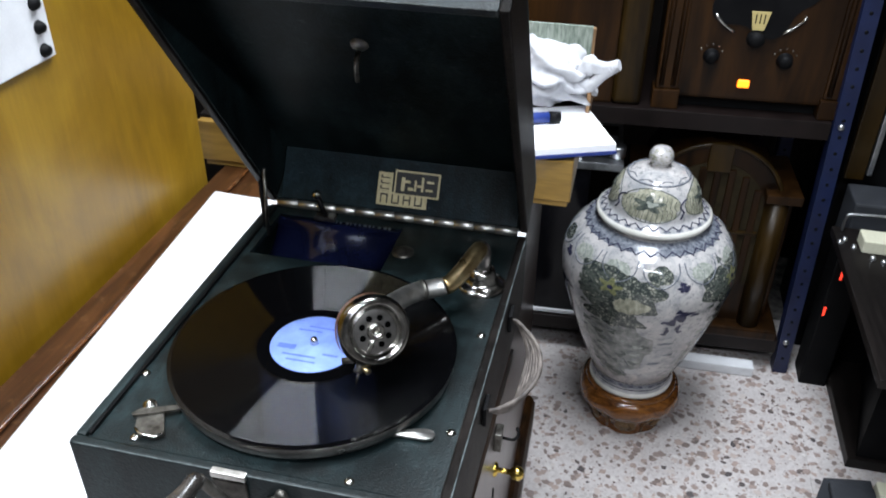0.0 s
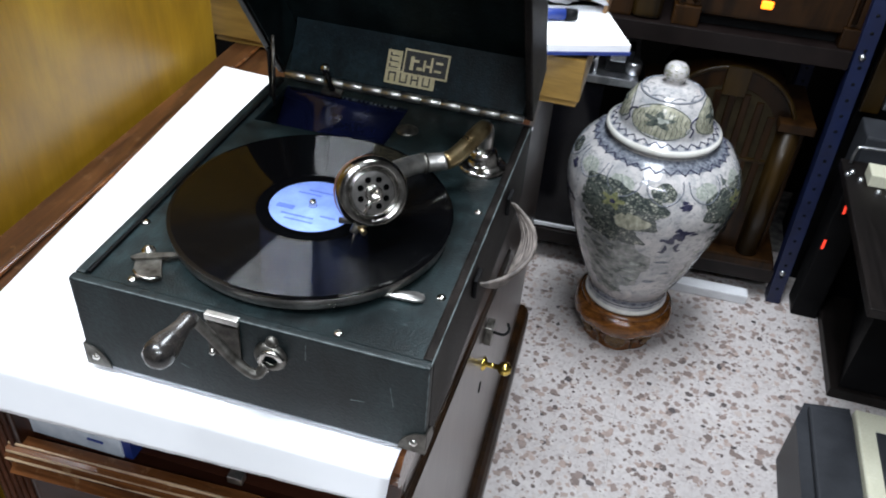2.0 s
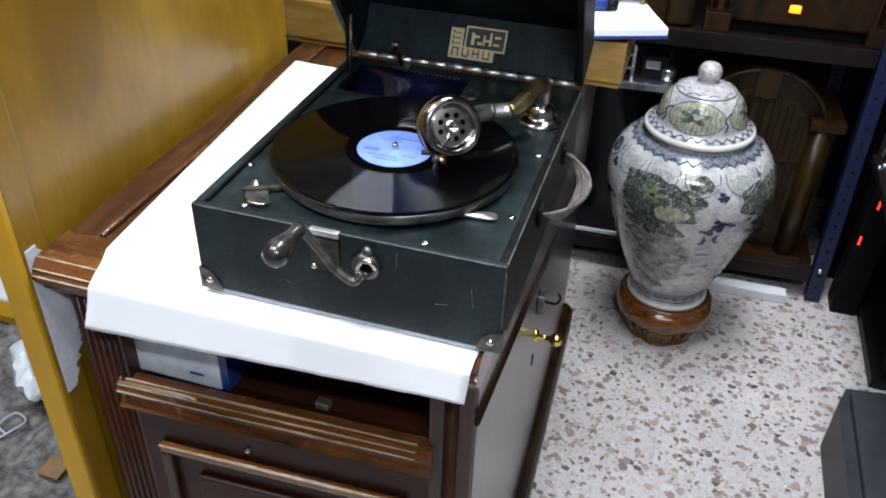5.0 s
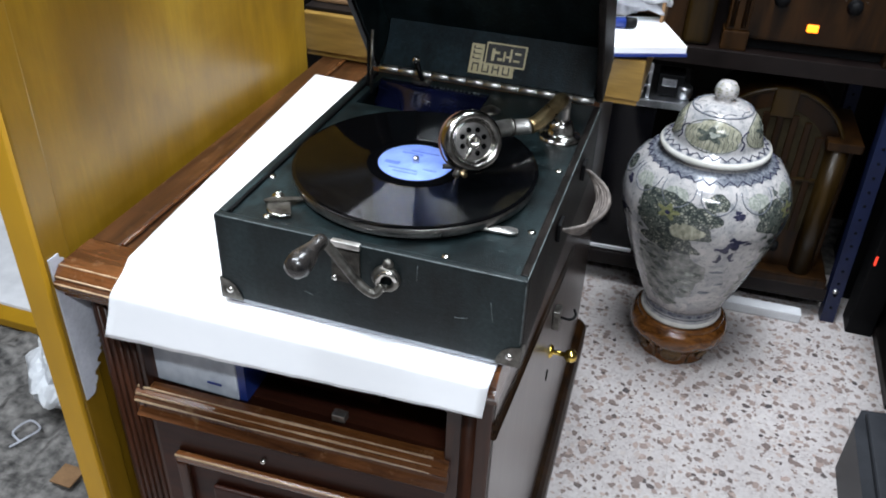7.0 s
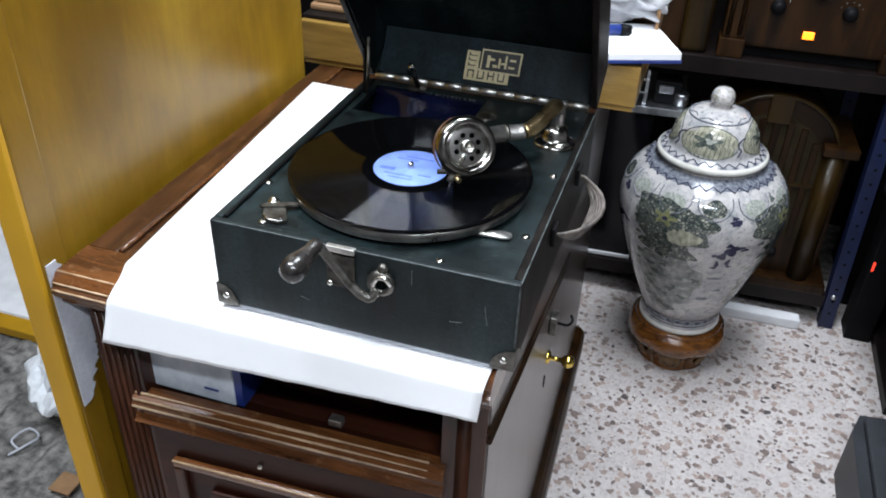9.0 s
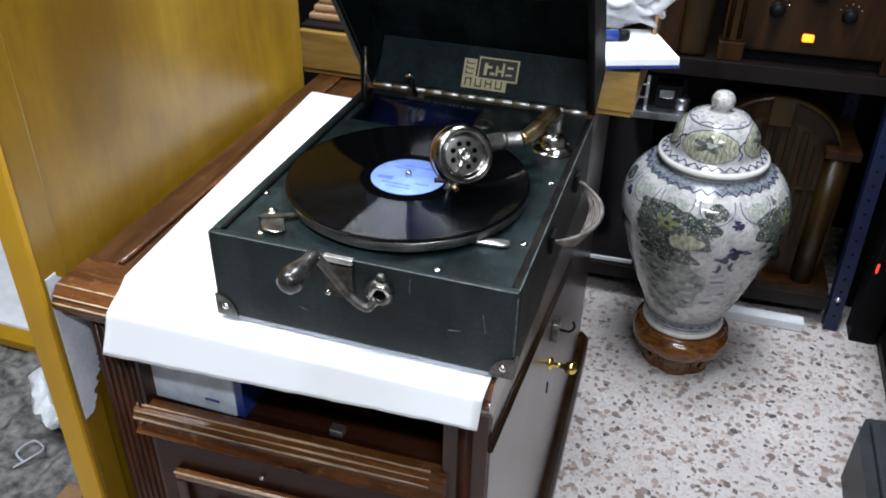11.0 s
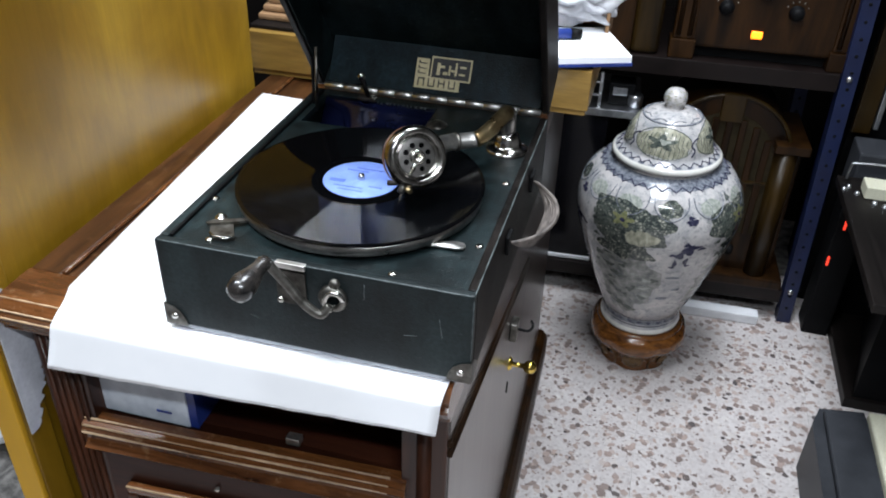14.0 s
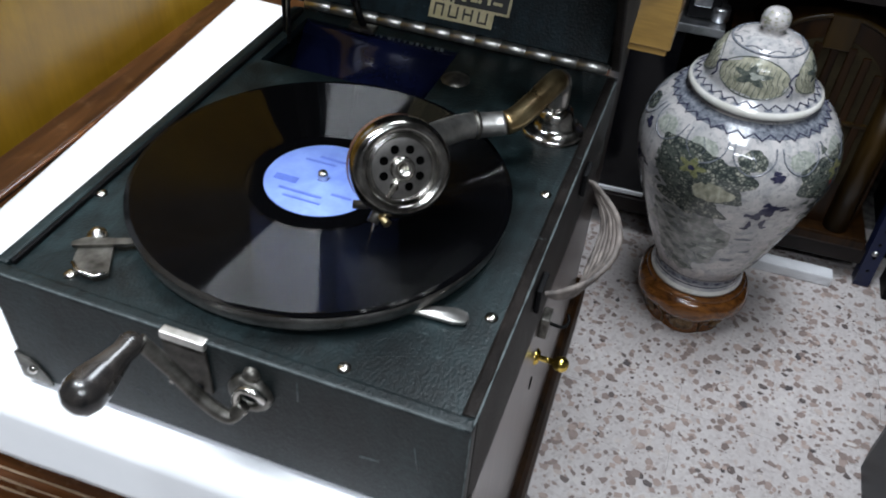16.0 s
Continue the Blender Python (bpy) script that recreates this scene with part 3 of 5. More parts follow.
# ---- portable gramophone ----
W, D, ZB, ZD = 0.3, 0.392, 0.9055, 1.0
LID = math.radians(54.5)
HINGE = Vector((0, 0.39, 1.001))
LM = Matrix(((1, 0, 0, 0), (0, -math.cos(LID), math.sin(LID), HINGE.y), (0, math.sin(LID), math.cos(LID), HINGE.z), (0, 0, 0, 1)))
# lid space: x across, y from the hinge to the free edge, z away from the deck


def screw(parent, x, y, z, r=0.0042):
    part("screw", lathe([(0, 0.0022), (r * 0.6, 0.0019), (r, 0.0006), (r, 0)], 14, Matrix.Translation((x, y, z))), M_NICKEL, parent)


def gramophone():
    g = thing("portable_gramophone", (-W / 2, D / 2, ZB), "open portable wind-up gramophone in dark green leathercloth", "gramophone")
    # case: four walls and a bottom
    for nm, q in (("front_wall", (-W, 0, 0, 0.009, ZB, ZD)), ("back_wall", (-W, 0, D - 0.009, D, ZB, ZD - 0.004)), ("side_wall", (-W, -W + 0.009, 0.0092, D - 0.0092, ZB, ZD)), ("side_wall", (-0.009, 0, 0.0092, D - 0.0092, ZB, ZD)), ("bottom", (-W + 0.0095, -0.0095, 0.0095, D - 0.0095, ZB + 0.001, ZB + 0.008))):
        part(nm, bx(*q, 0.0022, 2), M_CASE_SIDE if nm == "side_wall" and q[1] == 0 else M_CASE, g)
    # rubbed edges and a few scratches
    part("rubbed_edge", tube([(-W + 0.004 + (W - 0.008) * k / 20, 0.0006, ZD - 0.0006) for k in range(21)], [0.0007 + 0.0003 * math.sin(3.1 * k) for k in range(21)], 6), M_SCUFF, g, "rubbed pale edge")
    part("rubbed_edge", tube([(-0.0006, 0.004 + (D - 0.02) * k / 20, ZD - 0.0006) for k in range(21)], [0.0007 + 0.0003 * math.sin(2.3 * k) for k in range(21)], 6), M_SCUFF, g, "rubbed pale edge")
    part("rubbed_edge", tube([(-0.0006, 0.0006, ZB + 0.025 + (ZD - ZB - 0.03) * k / 10) for k in range(11)], [0.0006 + 0.0003 * math.sin(2.9 * k) for k in range(11)], 6), M_SCUFF, g, "rubbed pale edge")
    for x, z, dx, dz in ((-0.098, 0.992, -0.0004, -0.016), (-0.062, 0.945, 0.012, 0.002), (-0.21, 0.935, 0.009, -0.003), (-0.03, 0.97, 0.003, -0.02)):
        part("scratch", tube([(x, -0.00005, z), (x + dx, -0.00005, z + dz)], 0.0004, 6), M_SCUFF, g)
    # deck with the horn mouth cut through at the back
    hx0, hx1, hy0, hy1 = -0.28, -0.136, 0.287, 0.372
    z0, z1 = ZD - 0.01, ZD - 0.003
    bm = box(bmesh.new(), -W + 0.01, -0.0085, 0.0085, hy0, z0, z1)
    box(bm, -W + 0.01, -0.0085, hy1, D - 0.009, z0, z1)
    box(bm, -W + 0.01, hx0, hy0, hy1, z0, z1)
    box(bm, hx1, -0.0085, hy0, hy1, z0, z1)
    part("deck", bm, M_DECK, g)
    part("deck_rim", bx(-W + 0.0095, -W + 0.0125, 0.012, D - 0.012, z1, ZD + 0.0005, 0.001), M_BLACK, g)
    bm = bmesh.new()
    prev = None
    for k in range(15):
        s = k / 14
        y = hy0 + (hy1 - hy0) * s
        z = z1 - 0.0015 - 0.03 * math.sin(math.pi * min(1, s * 1.06)) ** 0.9
        row = [bm.verts.new((hx0, y, z)), bm.verts.new((hx1, y, z))]
        if prev:
            bm.faces.new((prev[0], prev[1], row[1], row[0])).smooth = True
        prev = row
    bmesh.ops.recalc_face_normals(bm, faces=bm.faces)
    bmesh.ops.solidify(bm, geom=bm.faces[:], thickness=0.002)
    mouth = part("horn_mouth", bm, M_BLUE, g, "glossy dark blue horn mouth")
    rnd = random.Random(21)
    for k in range(16):
        x = hx0 + 0.045 + 0.0055 * k + rnd.uniform(-0.001, 0.001)
        part("worn_fleck", bx(x, x + rnd.uniform(0.001, 0.0035), hy1 - 0.0035, hy1 - 0.0015, z1 - 0.0015, z1 + rnd.uniform(0.0002, 0.0008)), M_SCUFF, mouth)
    # lid
    L, T, DEP = 0.374, 0.008, 0.066
    lid = part("lid", bx(-W, 0, 0, L, DEP - T, DEP, 0.002, 2, LM), M_CASE, g)
    for nm, q in (("lid_side", (-W, -W + T, 0, L)), ("lid_side", (-T, 0, 0, L)), ("lid_front", (-W + T + 0.0002, -T - 0.0002, L - T, L)), ("lid_back", (-W + T + 0.0002, -T - 0.0002, 0, T * 0.5))):
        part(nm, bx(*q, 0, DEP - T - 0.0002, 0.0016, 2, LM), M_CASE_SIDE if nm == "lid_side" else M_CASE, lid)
    part("lining", bx(-W + T, -T, 0.03, L - T, DEP - T - 0.003, DEP - T - 0.0005, 0, 1, LM), M_LINING, lid)
    part("lining", bx(-W + T, -W + T + 0.002, 0.01, L - T - 0.002, 0.003, DEP - T - 0.003, 0, 1, LM), M_LINING, lid)
    board = bmesh.new()
    q = [(0.005, 0.004), (0.031, 0.0575), (0.034, 0.056), (0.008, 0.0025)]
    A = [board.verts.new(LM @ Vector((-W + T + 0.008, a, b))) for a, b in q]
    B = [board.verts.new(LM @ Vector((-T - 0.004, a, b))) for a, b in q]
    for k in range(4):
        board.faces.new((A[k], A[(k + 1) % 4], B[(k + 1) % 4], B[k]))
    board.faces.new(A)
    board.faces.new(B[::-1])
    refl = part("reflector_board", board, M_REFLECTOR, lid, "blue-green board at the hinge")
    # badge: cream plates with black bars
    e1 = Vector((1, 0, 0))
    e2 = (LM.to_3x3() @ Vector((0, q[2][0] - q[3][0], q[2][1] - q[3][1]))).normalized()
    e3 = e1.cross(e2)
    if e3.y > 0:
        e3 = -e3
    o = LM @ Vector((0, q[3][0], q[3][1])) - 0.008 * e2
    BM = Matrix(((e1.x, e2.x, e3.x, 0), (e1.y, e2.y, e3.y, o.y), (e1.z, e2.z, e3.z, o.z), (0, 0, 0, 1)))
    bw = -0.172
    badge = part("badge", bx(bw, bw + 0.0575, 0.014, 0.0295, 0.0004, 0.0009, 0, 1, BM), M_CREAM, lid, "cream and black maker's badge")
    part("badge_plate", bx(bw, bw + 0.0165, 0.0297, 0.0505, 0.0004, 0.0009, 0, 1, BM), M_CREAM, badge)
    part("badge_plate", bx(bw + 0.019, bw + 0.0705, 0.0265, 0.0545, 0.0011, 0.0015, 0, 1, BM), M_CREAM, badge)
    part("badge_plate", bx(bw + 0.021, bw + 0.0685, 0.0285, 0.0525, 0.0017, 0.002, 0, 1, BM), M_INK, badge)
    for x0, x1, y0, y1 in ((0.027, 0.031, 0.032, 0.047), (0.031, 0.037, 0.041, 0.044), (0.035, 0.041, 0.033, 0.0365), (0.042, 0.0445, 0.033, 0.045), (0.045, 0.053, 0.0375, 0.040), (0.05, 0.0525, 0.033, 0.049), (0.055, 0.063, 0.034, 0.0365), (0.056, 0.064, 0.043, 0.0455)):
        part("logo_bar", bx(bw + x0, bw + x1, y0, y1, 0.0022, 0.0025, 0, 1, BM), M_CREAM, badge)
    bars = bmesh.new()
    for k in range(4):
        x = bw + 0.004 + k * 0.0132
        box(bars, x, x + 0.0016, 0.0165, 0.027, 0.0011, 0.0014, 0, 1, BM)
        box(bars, x + 0.0072, x + 0.0088, 0.0165, 0.027, 0.0011, 0.0014, 0, 1, BM)
        box(bars, x + 0.0016, x + 0.0072, (0.0252, 0.0165, 0.021, 0.0165)[k], (0.027, 0.0182, 0.0228, 0.0182)[k], 0.0011, 0.0014, 0, 1, BM)
    for k in range(3):
        y = 0.0315 + k * 0.0062
        box(bars, bw + 0.003, bw + 0.0135, y, y + 0.0013, 0.0011, 0.0014, 0, 1, BM)
        box(bars, bw + 0.003, bw + 0.0048, y + 0.0013, y + 0.004, 0.0011, 0.0014, 0, 1, BM)
    part("lettering_bars", bars, M_INK, badge)
    # arm clip inside the lid
    clip = part("arm_clip", tube([LM @ Vector(p) for p in smooth_path([(-0.15, 0.24, 0.05), (-0.151, 0.236, 0.042), (-0.154, 0.222, 0.04), (-0.158, 0.203, 0.043)])], 0.0023, 8), M_DULL, lid, "metal tone-arm clip")
    part("clip_plate", lathe([(0, 0.003), (0.007, 0.0025), (0.0085, 0)], 20, LM @ Matrix.Translation((-0.15, 0.243, 0.0548)) @ pose(0, 0, 0, 180)), M_DULL, clip)
    # piano hinge
    hinge = part("hinge", tube([(-W + 0.012, 0.385, 1.004), (-0.01, 0.385, 1.004)], 0.0042, 12), M_SATIN, g, "worn nickel piano hinge")
    for k in range(12):
        x = -W + 0.016 + k * 0.0226
        part("knuckle", lathe([(0.0044, 0), (0.0049, 0.0002), (0.0049, 0.0214), (0.0044, 0.0216)], 12, Matrix.Translation((x, 0.385, 1.004)) @ pose(0, 0, 0, 0, 90)), M_SATIN, hinge)
    # lid stays at the left
    stay = part("lid_stay", tube([(-W + 0.02, 0.335, 0.99), (-W + 0.02, 0.343, 1.068)], 0.0022, 8), M_DULL, g, "black metal lid stay")
    part("stay_arm", bx(-W + 0.0135, -W + 0.0165, 0.338, 0.344, 0.99, 1.055, 0.001), M_BLACK, stay)
    # catch standing on the deck by the hinge
    catch = part("catch", bx(-0.238, -0.214, 0.366, 0.3785, 0.9972, 1.0012, 0.001), M_DULL, g, "nickel catch by the hinge")
    part("catch_lever", tube(smooth_path([(-0.226, 0.374, 1.0), (-0.228, 0.368, 1.014), (-0.233, 0.372, 1.024)]), 0.003, 8), M_BLACK, catch)
    part("catch_ball", lathe([(0, 0.0055), (0.004, 0.004), (0.0055, 0), (0.004, -0.004), (0, -0.0055)], 14, Matrix.Translation((-0.234, 0.372, 1.027))), M_NICKEL, catch)
    # small bracket behind the record
    br = part("bracket", lathe([(0, 0.006), (0.006, 0.005), (0.008, 0.002), (0.012, 0.0012), (0.012, 0)], 16, Matrix.Translation((-0.123, 0.326, z1))), M_DULL, g)
    # turntable
    tt = part("turntable", lathe([(0, 0), (0.110, 0), (0.1175, 0.0005), (0.1215, 0.002), (0.1222, 0.0045), (0.1222, 0.011), (0.1205, 0.0122), (0, 0.0122)], 96, Matrix.Translation((-0.151, 0.1415, 0.9992))), M_RIM, g, "turntable with a dull metal rim")
    part("axle", lathe([(0.02, 0), (0.02, 0.0021)], 20, Matrix.Translation((-0.151, 0.1415, z1))), M_BLACK, tt)
    part("spindle", lathe([(0.0034, 0), (0.0034, 0.0085), (0.0026, 0.0105), (0, 0.011)], 14, Matrix.Translation((-0.151, 0.1415, 1.0095))), M_NICKEL, tt)
    # tone arm
    pth = smooth_path([(-0.09, 0.117, 1.059), (-0.093, 0.148, 1.05), (-0.0885, 0.182, 1.041), (-0.077, 0.2085, 1.0355), (-0.0625, 0.2195, 1.0345), (-0.0505, 0.2265, 1.0365), (-0.0415, 0.243, 1.042), (-0.0345, 0.262, 1.0475), (-0.0315, 0.276, 1.0465), (-0.031, 0.285, 1.037), (-0.0315, 0.288, 1.02)], 6)
    rad = [0.0096 - 0.0014 * min(1, k / 30) for k in range(len(pth))]
    arm = part("tone_arm", tube(pth[:29], rad[:29], 20), M_SATIN, g, "nickel gooseneck tone arm")
    part("brass_elbow", tube(pth[28:48], [r + 0.0002 for r in rad[28:48]], 20), M_BRASS, arm, "brass showing through worn nickel")
    # darker metal than the arm: the bend's shade and dark reflection as colour
    part("rear_bend", tube(pth[47:], rad[47:], 20), M_RIM, arm)
    part("collar", lathe([(0.0088, -0.002), (0.0098, -0.0015), (0.0098, 0.0015), (0.0088, 0.002)], 24, Matrix.Translation(pth[20]) @ (pth[21] - pth[19]).to_track_quat("Z", "Y").to_matrix().to_4x4()), M_DULL, arm)
    part("arm_base", lathe([(0, 0.023), (0.008, 0.0225), (0.0125, 0.0195), (0.0145, 0.014), (0.015, 0.0085), (0.0185, 0.0062), (0.0225, 0.0045), (0.0245, 0.002), (0.0245, 0)], 40, Matrix.Translation((-0.0315, 0.288, z1))), M_AGED, g, "domed nickel arm base")
    # sound box
    n = Vector((0.52, -0.68, 0.42)).normalized()
    C = Vector((-0.0855, 0.111, 1.0635))
    SM = Matrix.Translation(C) @ n.to_track_quat("Z", "Y").to_matrix().to_4x4() @ Matrix.Scale(0.93, 4)
    ring = fine_profile([(0, -0.012), (0.022, -0.012), (0.029, -0.0105), (0.0315, -0.006), (0.0318, -0.001), (0.031, 0.003), (0.0288, 0.0062), (0.0258, 0.0076), (0.0232, 0.0066), (0.0216, 0.0042), (0.0212, 0.0034), (0.0202, 0.0046), (0.0192, 0.0042), (0.0186, 0.0026), (0.012, 0.0022)], 2)
    sb = part("sound_box", lathe(ring, 56, SM), M_AGED, g, "round nickel sound box with pierced face")
    part("face", lathe([(0.0187, 0.0029), (0.015, 0.0033), (0.008, 0.0033), (0, 0.0036)], 40, SM), M_RIM, sb, "dull pierced face plate")
    part("gasket", lathe([(0.0285, -0.0135), (0.0312, -0.013), (0.0316, -0.0105), (0.03, -0.0095)], 48, SM), M_RUBBER, sb, "brown rubber gasket")
    for k in range(8):
        a = 2 * math.pi * (k + 0.35) / 8
        part("port", lathe([(0, 0.0003), (0.0021, 0.0003), (0.0025, 0.0006), (0.0028, 0)], 14, SM @ Matrix.Translation((0.0123 * math.cos(a), 0.0123 * math.sin(a), 0.0034))), M_HOLE, sb)
    part("hub", lathe([(0, 0.0035), (0.0026, 0.0038), (0.0034, 0.0072), (0.0058, 0.0078), (0.0076, 0.0062), (0.008, 0.0022)], 24, SM), M_NICKEL, sb)
    tip = Vector((-0.0975, 0.0895, 1.0141))
    low = C + n * 0.001 + Vector((-0.0105, -0.0115, -0.0265))
    part("stylus_bar", tube([C + n * 0.0052, (C + n * 0.011 + low) / 2 + n * 0.003, low + n * 0.004], [0.0012, 0.0016, 0.002], 8), M_NICKEL, sb)
    part("needle_holder", tube([low + n * 0.004 + Vector((0.001, 0.004, 0.004)), low + n * 0.004 + Vector((-0.001, -0.005, -0.004))], 0.0033, 10), M_DULL, sb)
    part("needle", tube([low + n * 0.004, tip], [0.0011, 0.0003], 8), M_NICKEL, sb, "thin steel needle")
    part("thumb_screw", tube([low + n * 0.004, low + n * 0.004 + Vector((0.009, -0.006, -0.001))], [0.0014, 0.0026], 8), M_BRASS, sb)
    part("pivot_bar", tube([low + Vector((-0.013, -0.003, 0.003)), low + Vector((0.014, 0.006, 0.004))], 0.0026, 8), M_DULL, sb)
    # deck fittings
    for x, y in ((-0.285, 0.088), (-0.016, 0.208), (-0.0155, 0.082), (-0.0775, 0.0155), (-0.254, 0.018), (-0.265, 0.225), (-0.018, 0.305)):
        screw(g, x, y, z1)
    stop = part("brake", slab([(-0.264, 0.041), (-0.257, 0.024), (-0.25, 0.019), (-0.238, 0.0185), (-0.232, 0.0245), (-0.2455, 0.0485)], 0.0035, Matrix.Translation((0, 0, z1))), M_DULL, g, "nickel brake plate")
    # bright tube draws the highlight along the plate's front outline
    part("brake_edge_glint", tube([(-0.2565, 0.0242, z1 + 0.0036), (-0.25, 0.0193, z1 + 0.0036), (-0.2382, 0.0189, z1 + 0.0036), (-0.2325, 0.0244, z1 + 0.0036)], 0.0013, 8), M_NICKEL, stop, "bright line standing for the front edge's highlight")
    part("brake_arm", slab([(-0.267, 0.037), (-0.2645, 0.0345), (-0.236, 0.048), (-0.229, 0.0525), (-0.231, 0.056), (-0.262, 0.0435)], 0.0022, Matrix.Translation((0, 0, z1 + 0.0037))), M_DULL, stop)
    part("brake_pivot", lathe([(0, 0.007), (0.003, 0.0062), (0.0036, 0.003), (0.0058, 0.003), (0.0058, 0)], 14, Matrix.Translation((-0.2585, 0.05, z1 + 0.002))), M_NICKEL, stop)
    lever = part("speed_lever", soft(slab([(-0.075, 0.062), (-0.055, 0.0655), (-0.034, 0.0665), (-0.0275, 0.0685), (-0.0262, 0.0725), (-0.0285, 0.0765), (-0.036, 0.0775), (-0.055, 0.0712), (-0.075, 0.066)], 0.0026, Matrix.Translation((0, 0, z1 + 0.002)))), M_SATIN, g, "nickel speed lever")
    # front furniture
    plate = part("lock_plate", bx(-0.18, -0.152, -0.0025, 0, 0.958, 0.993, 0.001), M_PATINA, g, "tarnished lock plate")
    part("lock_cap", bx(-0.18, -0.152, -0.0032, 0.003, 0.9955, 1.0012, 0.001), M_SATIN, plate)
    part("rivet", lathe([(0, 0.003), (0.0025, 0.002), (0.003, 0)], 10, Matrix.Translation((-0.177, -0.0025, 0.961)) @ pose(0, 0, 0, 90)), M_NICKEL, plate)
    part("rivet", lathe([(0, 0.003), (0.0025, 0.002), (0.003, 0)], 10, Matrix.Translation((-0.16, -0.0025, 0.962)) @ pose(0, 0, 0, 90)), M_BLACK, plate)
    crank = part("crank", tube(smooth_path([(-0.128, -0.008, 0.969), (-0.134, -0.014, 0.962), (-0.148, -0.016, 0.972), (-0.164, -0.017, 0.992), (-0.178, -0.02, 1.012)]), 0.0043, 10), M_DULL, g, "folded winding crank with a dark grip")
    part("grip", lathe([(0, 0.0), (0.0062, 0.001), (0.0078, 0.006), (0.0072, 0.013), (0.0092, 0.023), (0.0126, 0.036), (0.013, 0.044), (0.0105, 0.051), (0.0055, 0.0545), (0, 0.0555)], 28, Matrix.Translation((-0.178, -0.019, 1.014)) @ Vector((-0.14, -0.95, -0.13)).to_track_quat("Z", "Y").to_matrix().to_4x4() @ Matrix.Scale(0.9, 4)), M_HANDLE, crank, "dark worn wooden grip")
    boss = part("crank_boss", lathe([(0.0065, 0.003), (0.0075, 0.0055), (0.0115, 0.0055), (0.0135, 0.003), (0.0135, 0)], 28, Matrix.Translation((-0.127, 0, 0.972)) @ pose(0, 0, 0, 90)), M_DULL, g, "round winding socket")
    part("boss_lug", lathe([(0, 0.005), (0.0045, 0.004), (0.005, 0)], 14, Matrix.Translation((-0.125, 0, 0.988)) @ pose(0, 0, 0, 90)), M_DULL, boss)
    part("hook", tube(smooth_path([(-0.116, -0.006, 0.975), (-0.12, -0.008, 0.982), (-0.128, -0.008, 0.981), (-0.132, -0.009, 0.972), (-0.126, -0.01, 0.964)]), 0.0025, 8), M_NICKEL, boss)
    # corner protectors
    for sx, ang in ((-W, 0), (0, 1)):
        cm = Matrix.Translation((sx, -0.0002, ZB)) @ pose(0, 0, 0, 90) @ Matrix.Diagonal((1 if sx else -1, 1, 1, 1))
        pc = part("corner_protector", slab([(-0.0012, -0.0005), (0.022, -0.0005), (0.0205, 0.007), (0.016, 0.015), (0.009, 0.0205), (-0.0012, 0.023)], 0.0012, cm), M_DULL, g, "tarnished metal corner")
        part("rivet", lathe([(0, 0.0025), (0.0025, 0.002), (0.0035, 0)], 12, Matrix.Translation((sx + (0.009 if sx else -0.009), -0.0012, ZB + 0.01)) @ pose(0, 0, 0, 90)), M_NICKEL, pc)
        side = slab([(0, -0.0005), (0.022, -0.0005), (0.017, 0.013), (0.009, 0.02), (0, 0.023)], 0.0012, Matrix.Translation((sx + (0.0003 if sx == 0 else -0.0015), 0, ZB)) @ pose(0, 0, 0, 90, 0, 90))
        part("corner_wing", side, M_DULL, pc)
    # carrying handle on the side: several worn strands
    strands = part("carrying_handle", bx(0.0002, 0.004, 0.134, 0.154, 0.958, 0.978, 0.001), M_BLACK, g, "bowed carrying handle of worn grey strands")
    part("handle_mount", bx(0.0002, 0.004, 0.268, 0.288, 0.958, 0.978, 0.001), M_BLACK, strands)
    for k in range(6):
        o = 0.0024 * (k - 2.5)
        pts = [(0.004, 0.144, 0.968), (0.013, 0.15, 0.965 + o * 0.4), (0.026 + o * 0.6, 0.17 + 0.001 * (k % 2), 0.96 + o), (0.032 + o * 1.3, 0.205, 0.958 + o * 1.5), (0.029 + o * 0.7, 0.245 - 0.001 * (k % 2), 0.96 + o), (0.012, 0.272, 0.966 + o * 0.3), (0.004, 0.277, 0.968)]
        pts = smooth_path(pts, 6)
        part("strand", tube(pts, [0.0014 + 0.0011 * math.sin(math.pi * q / (len(pts) - 1)) + 0.0002 * math.sin(2.7 * q + k) for q in range(len(pts))], 8), M_LEATHER, strands)
    return g


gramophone()

# record on the turntable
RC = Vector((-0.151, 0.1415, 0))
rec = thing("record", (RC.x, RC.y, 1.0118), "black shellac record with a blue paper label", "record")


def record_disc():
    prof = [(0.0035, 1.0163), (0.118, 1.0163), (0.1232, 1.0167), (0.1238, 1.0175), (0.1232, 1.0186), (0.1205, 1.0188)]
    prof += [(0.052, 1.0184), (0.0505, 1.0180), (0.041, 1.0180), (0.040, 1.0184), (0.0035, 1.0184), (0.0035, 1.0163)]
    return lathe([(r, z - 1.0165) for r, z in prof], 128)


disc = new("disc", mesh_of("disc", record_disc(), M_RECORD))
disc.parent = rec
lab = new("label", mesh_of("label", lathe([(0.0036, 0.0025), (0.038, 0.0025), (0.0383, 0.0021), (0.0036, 0.0021), (0.0036, 0.0025)], 64), M_LABEL))
lab.parent = rec
tagged(lab, "blue paper label with worn print")
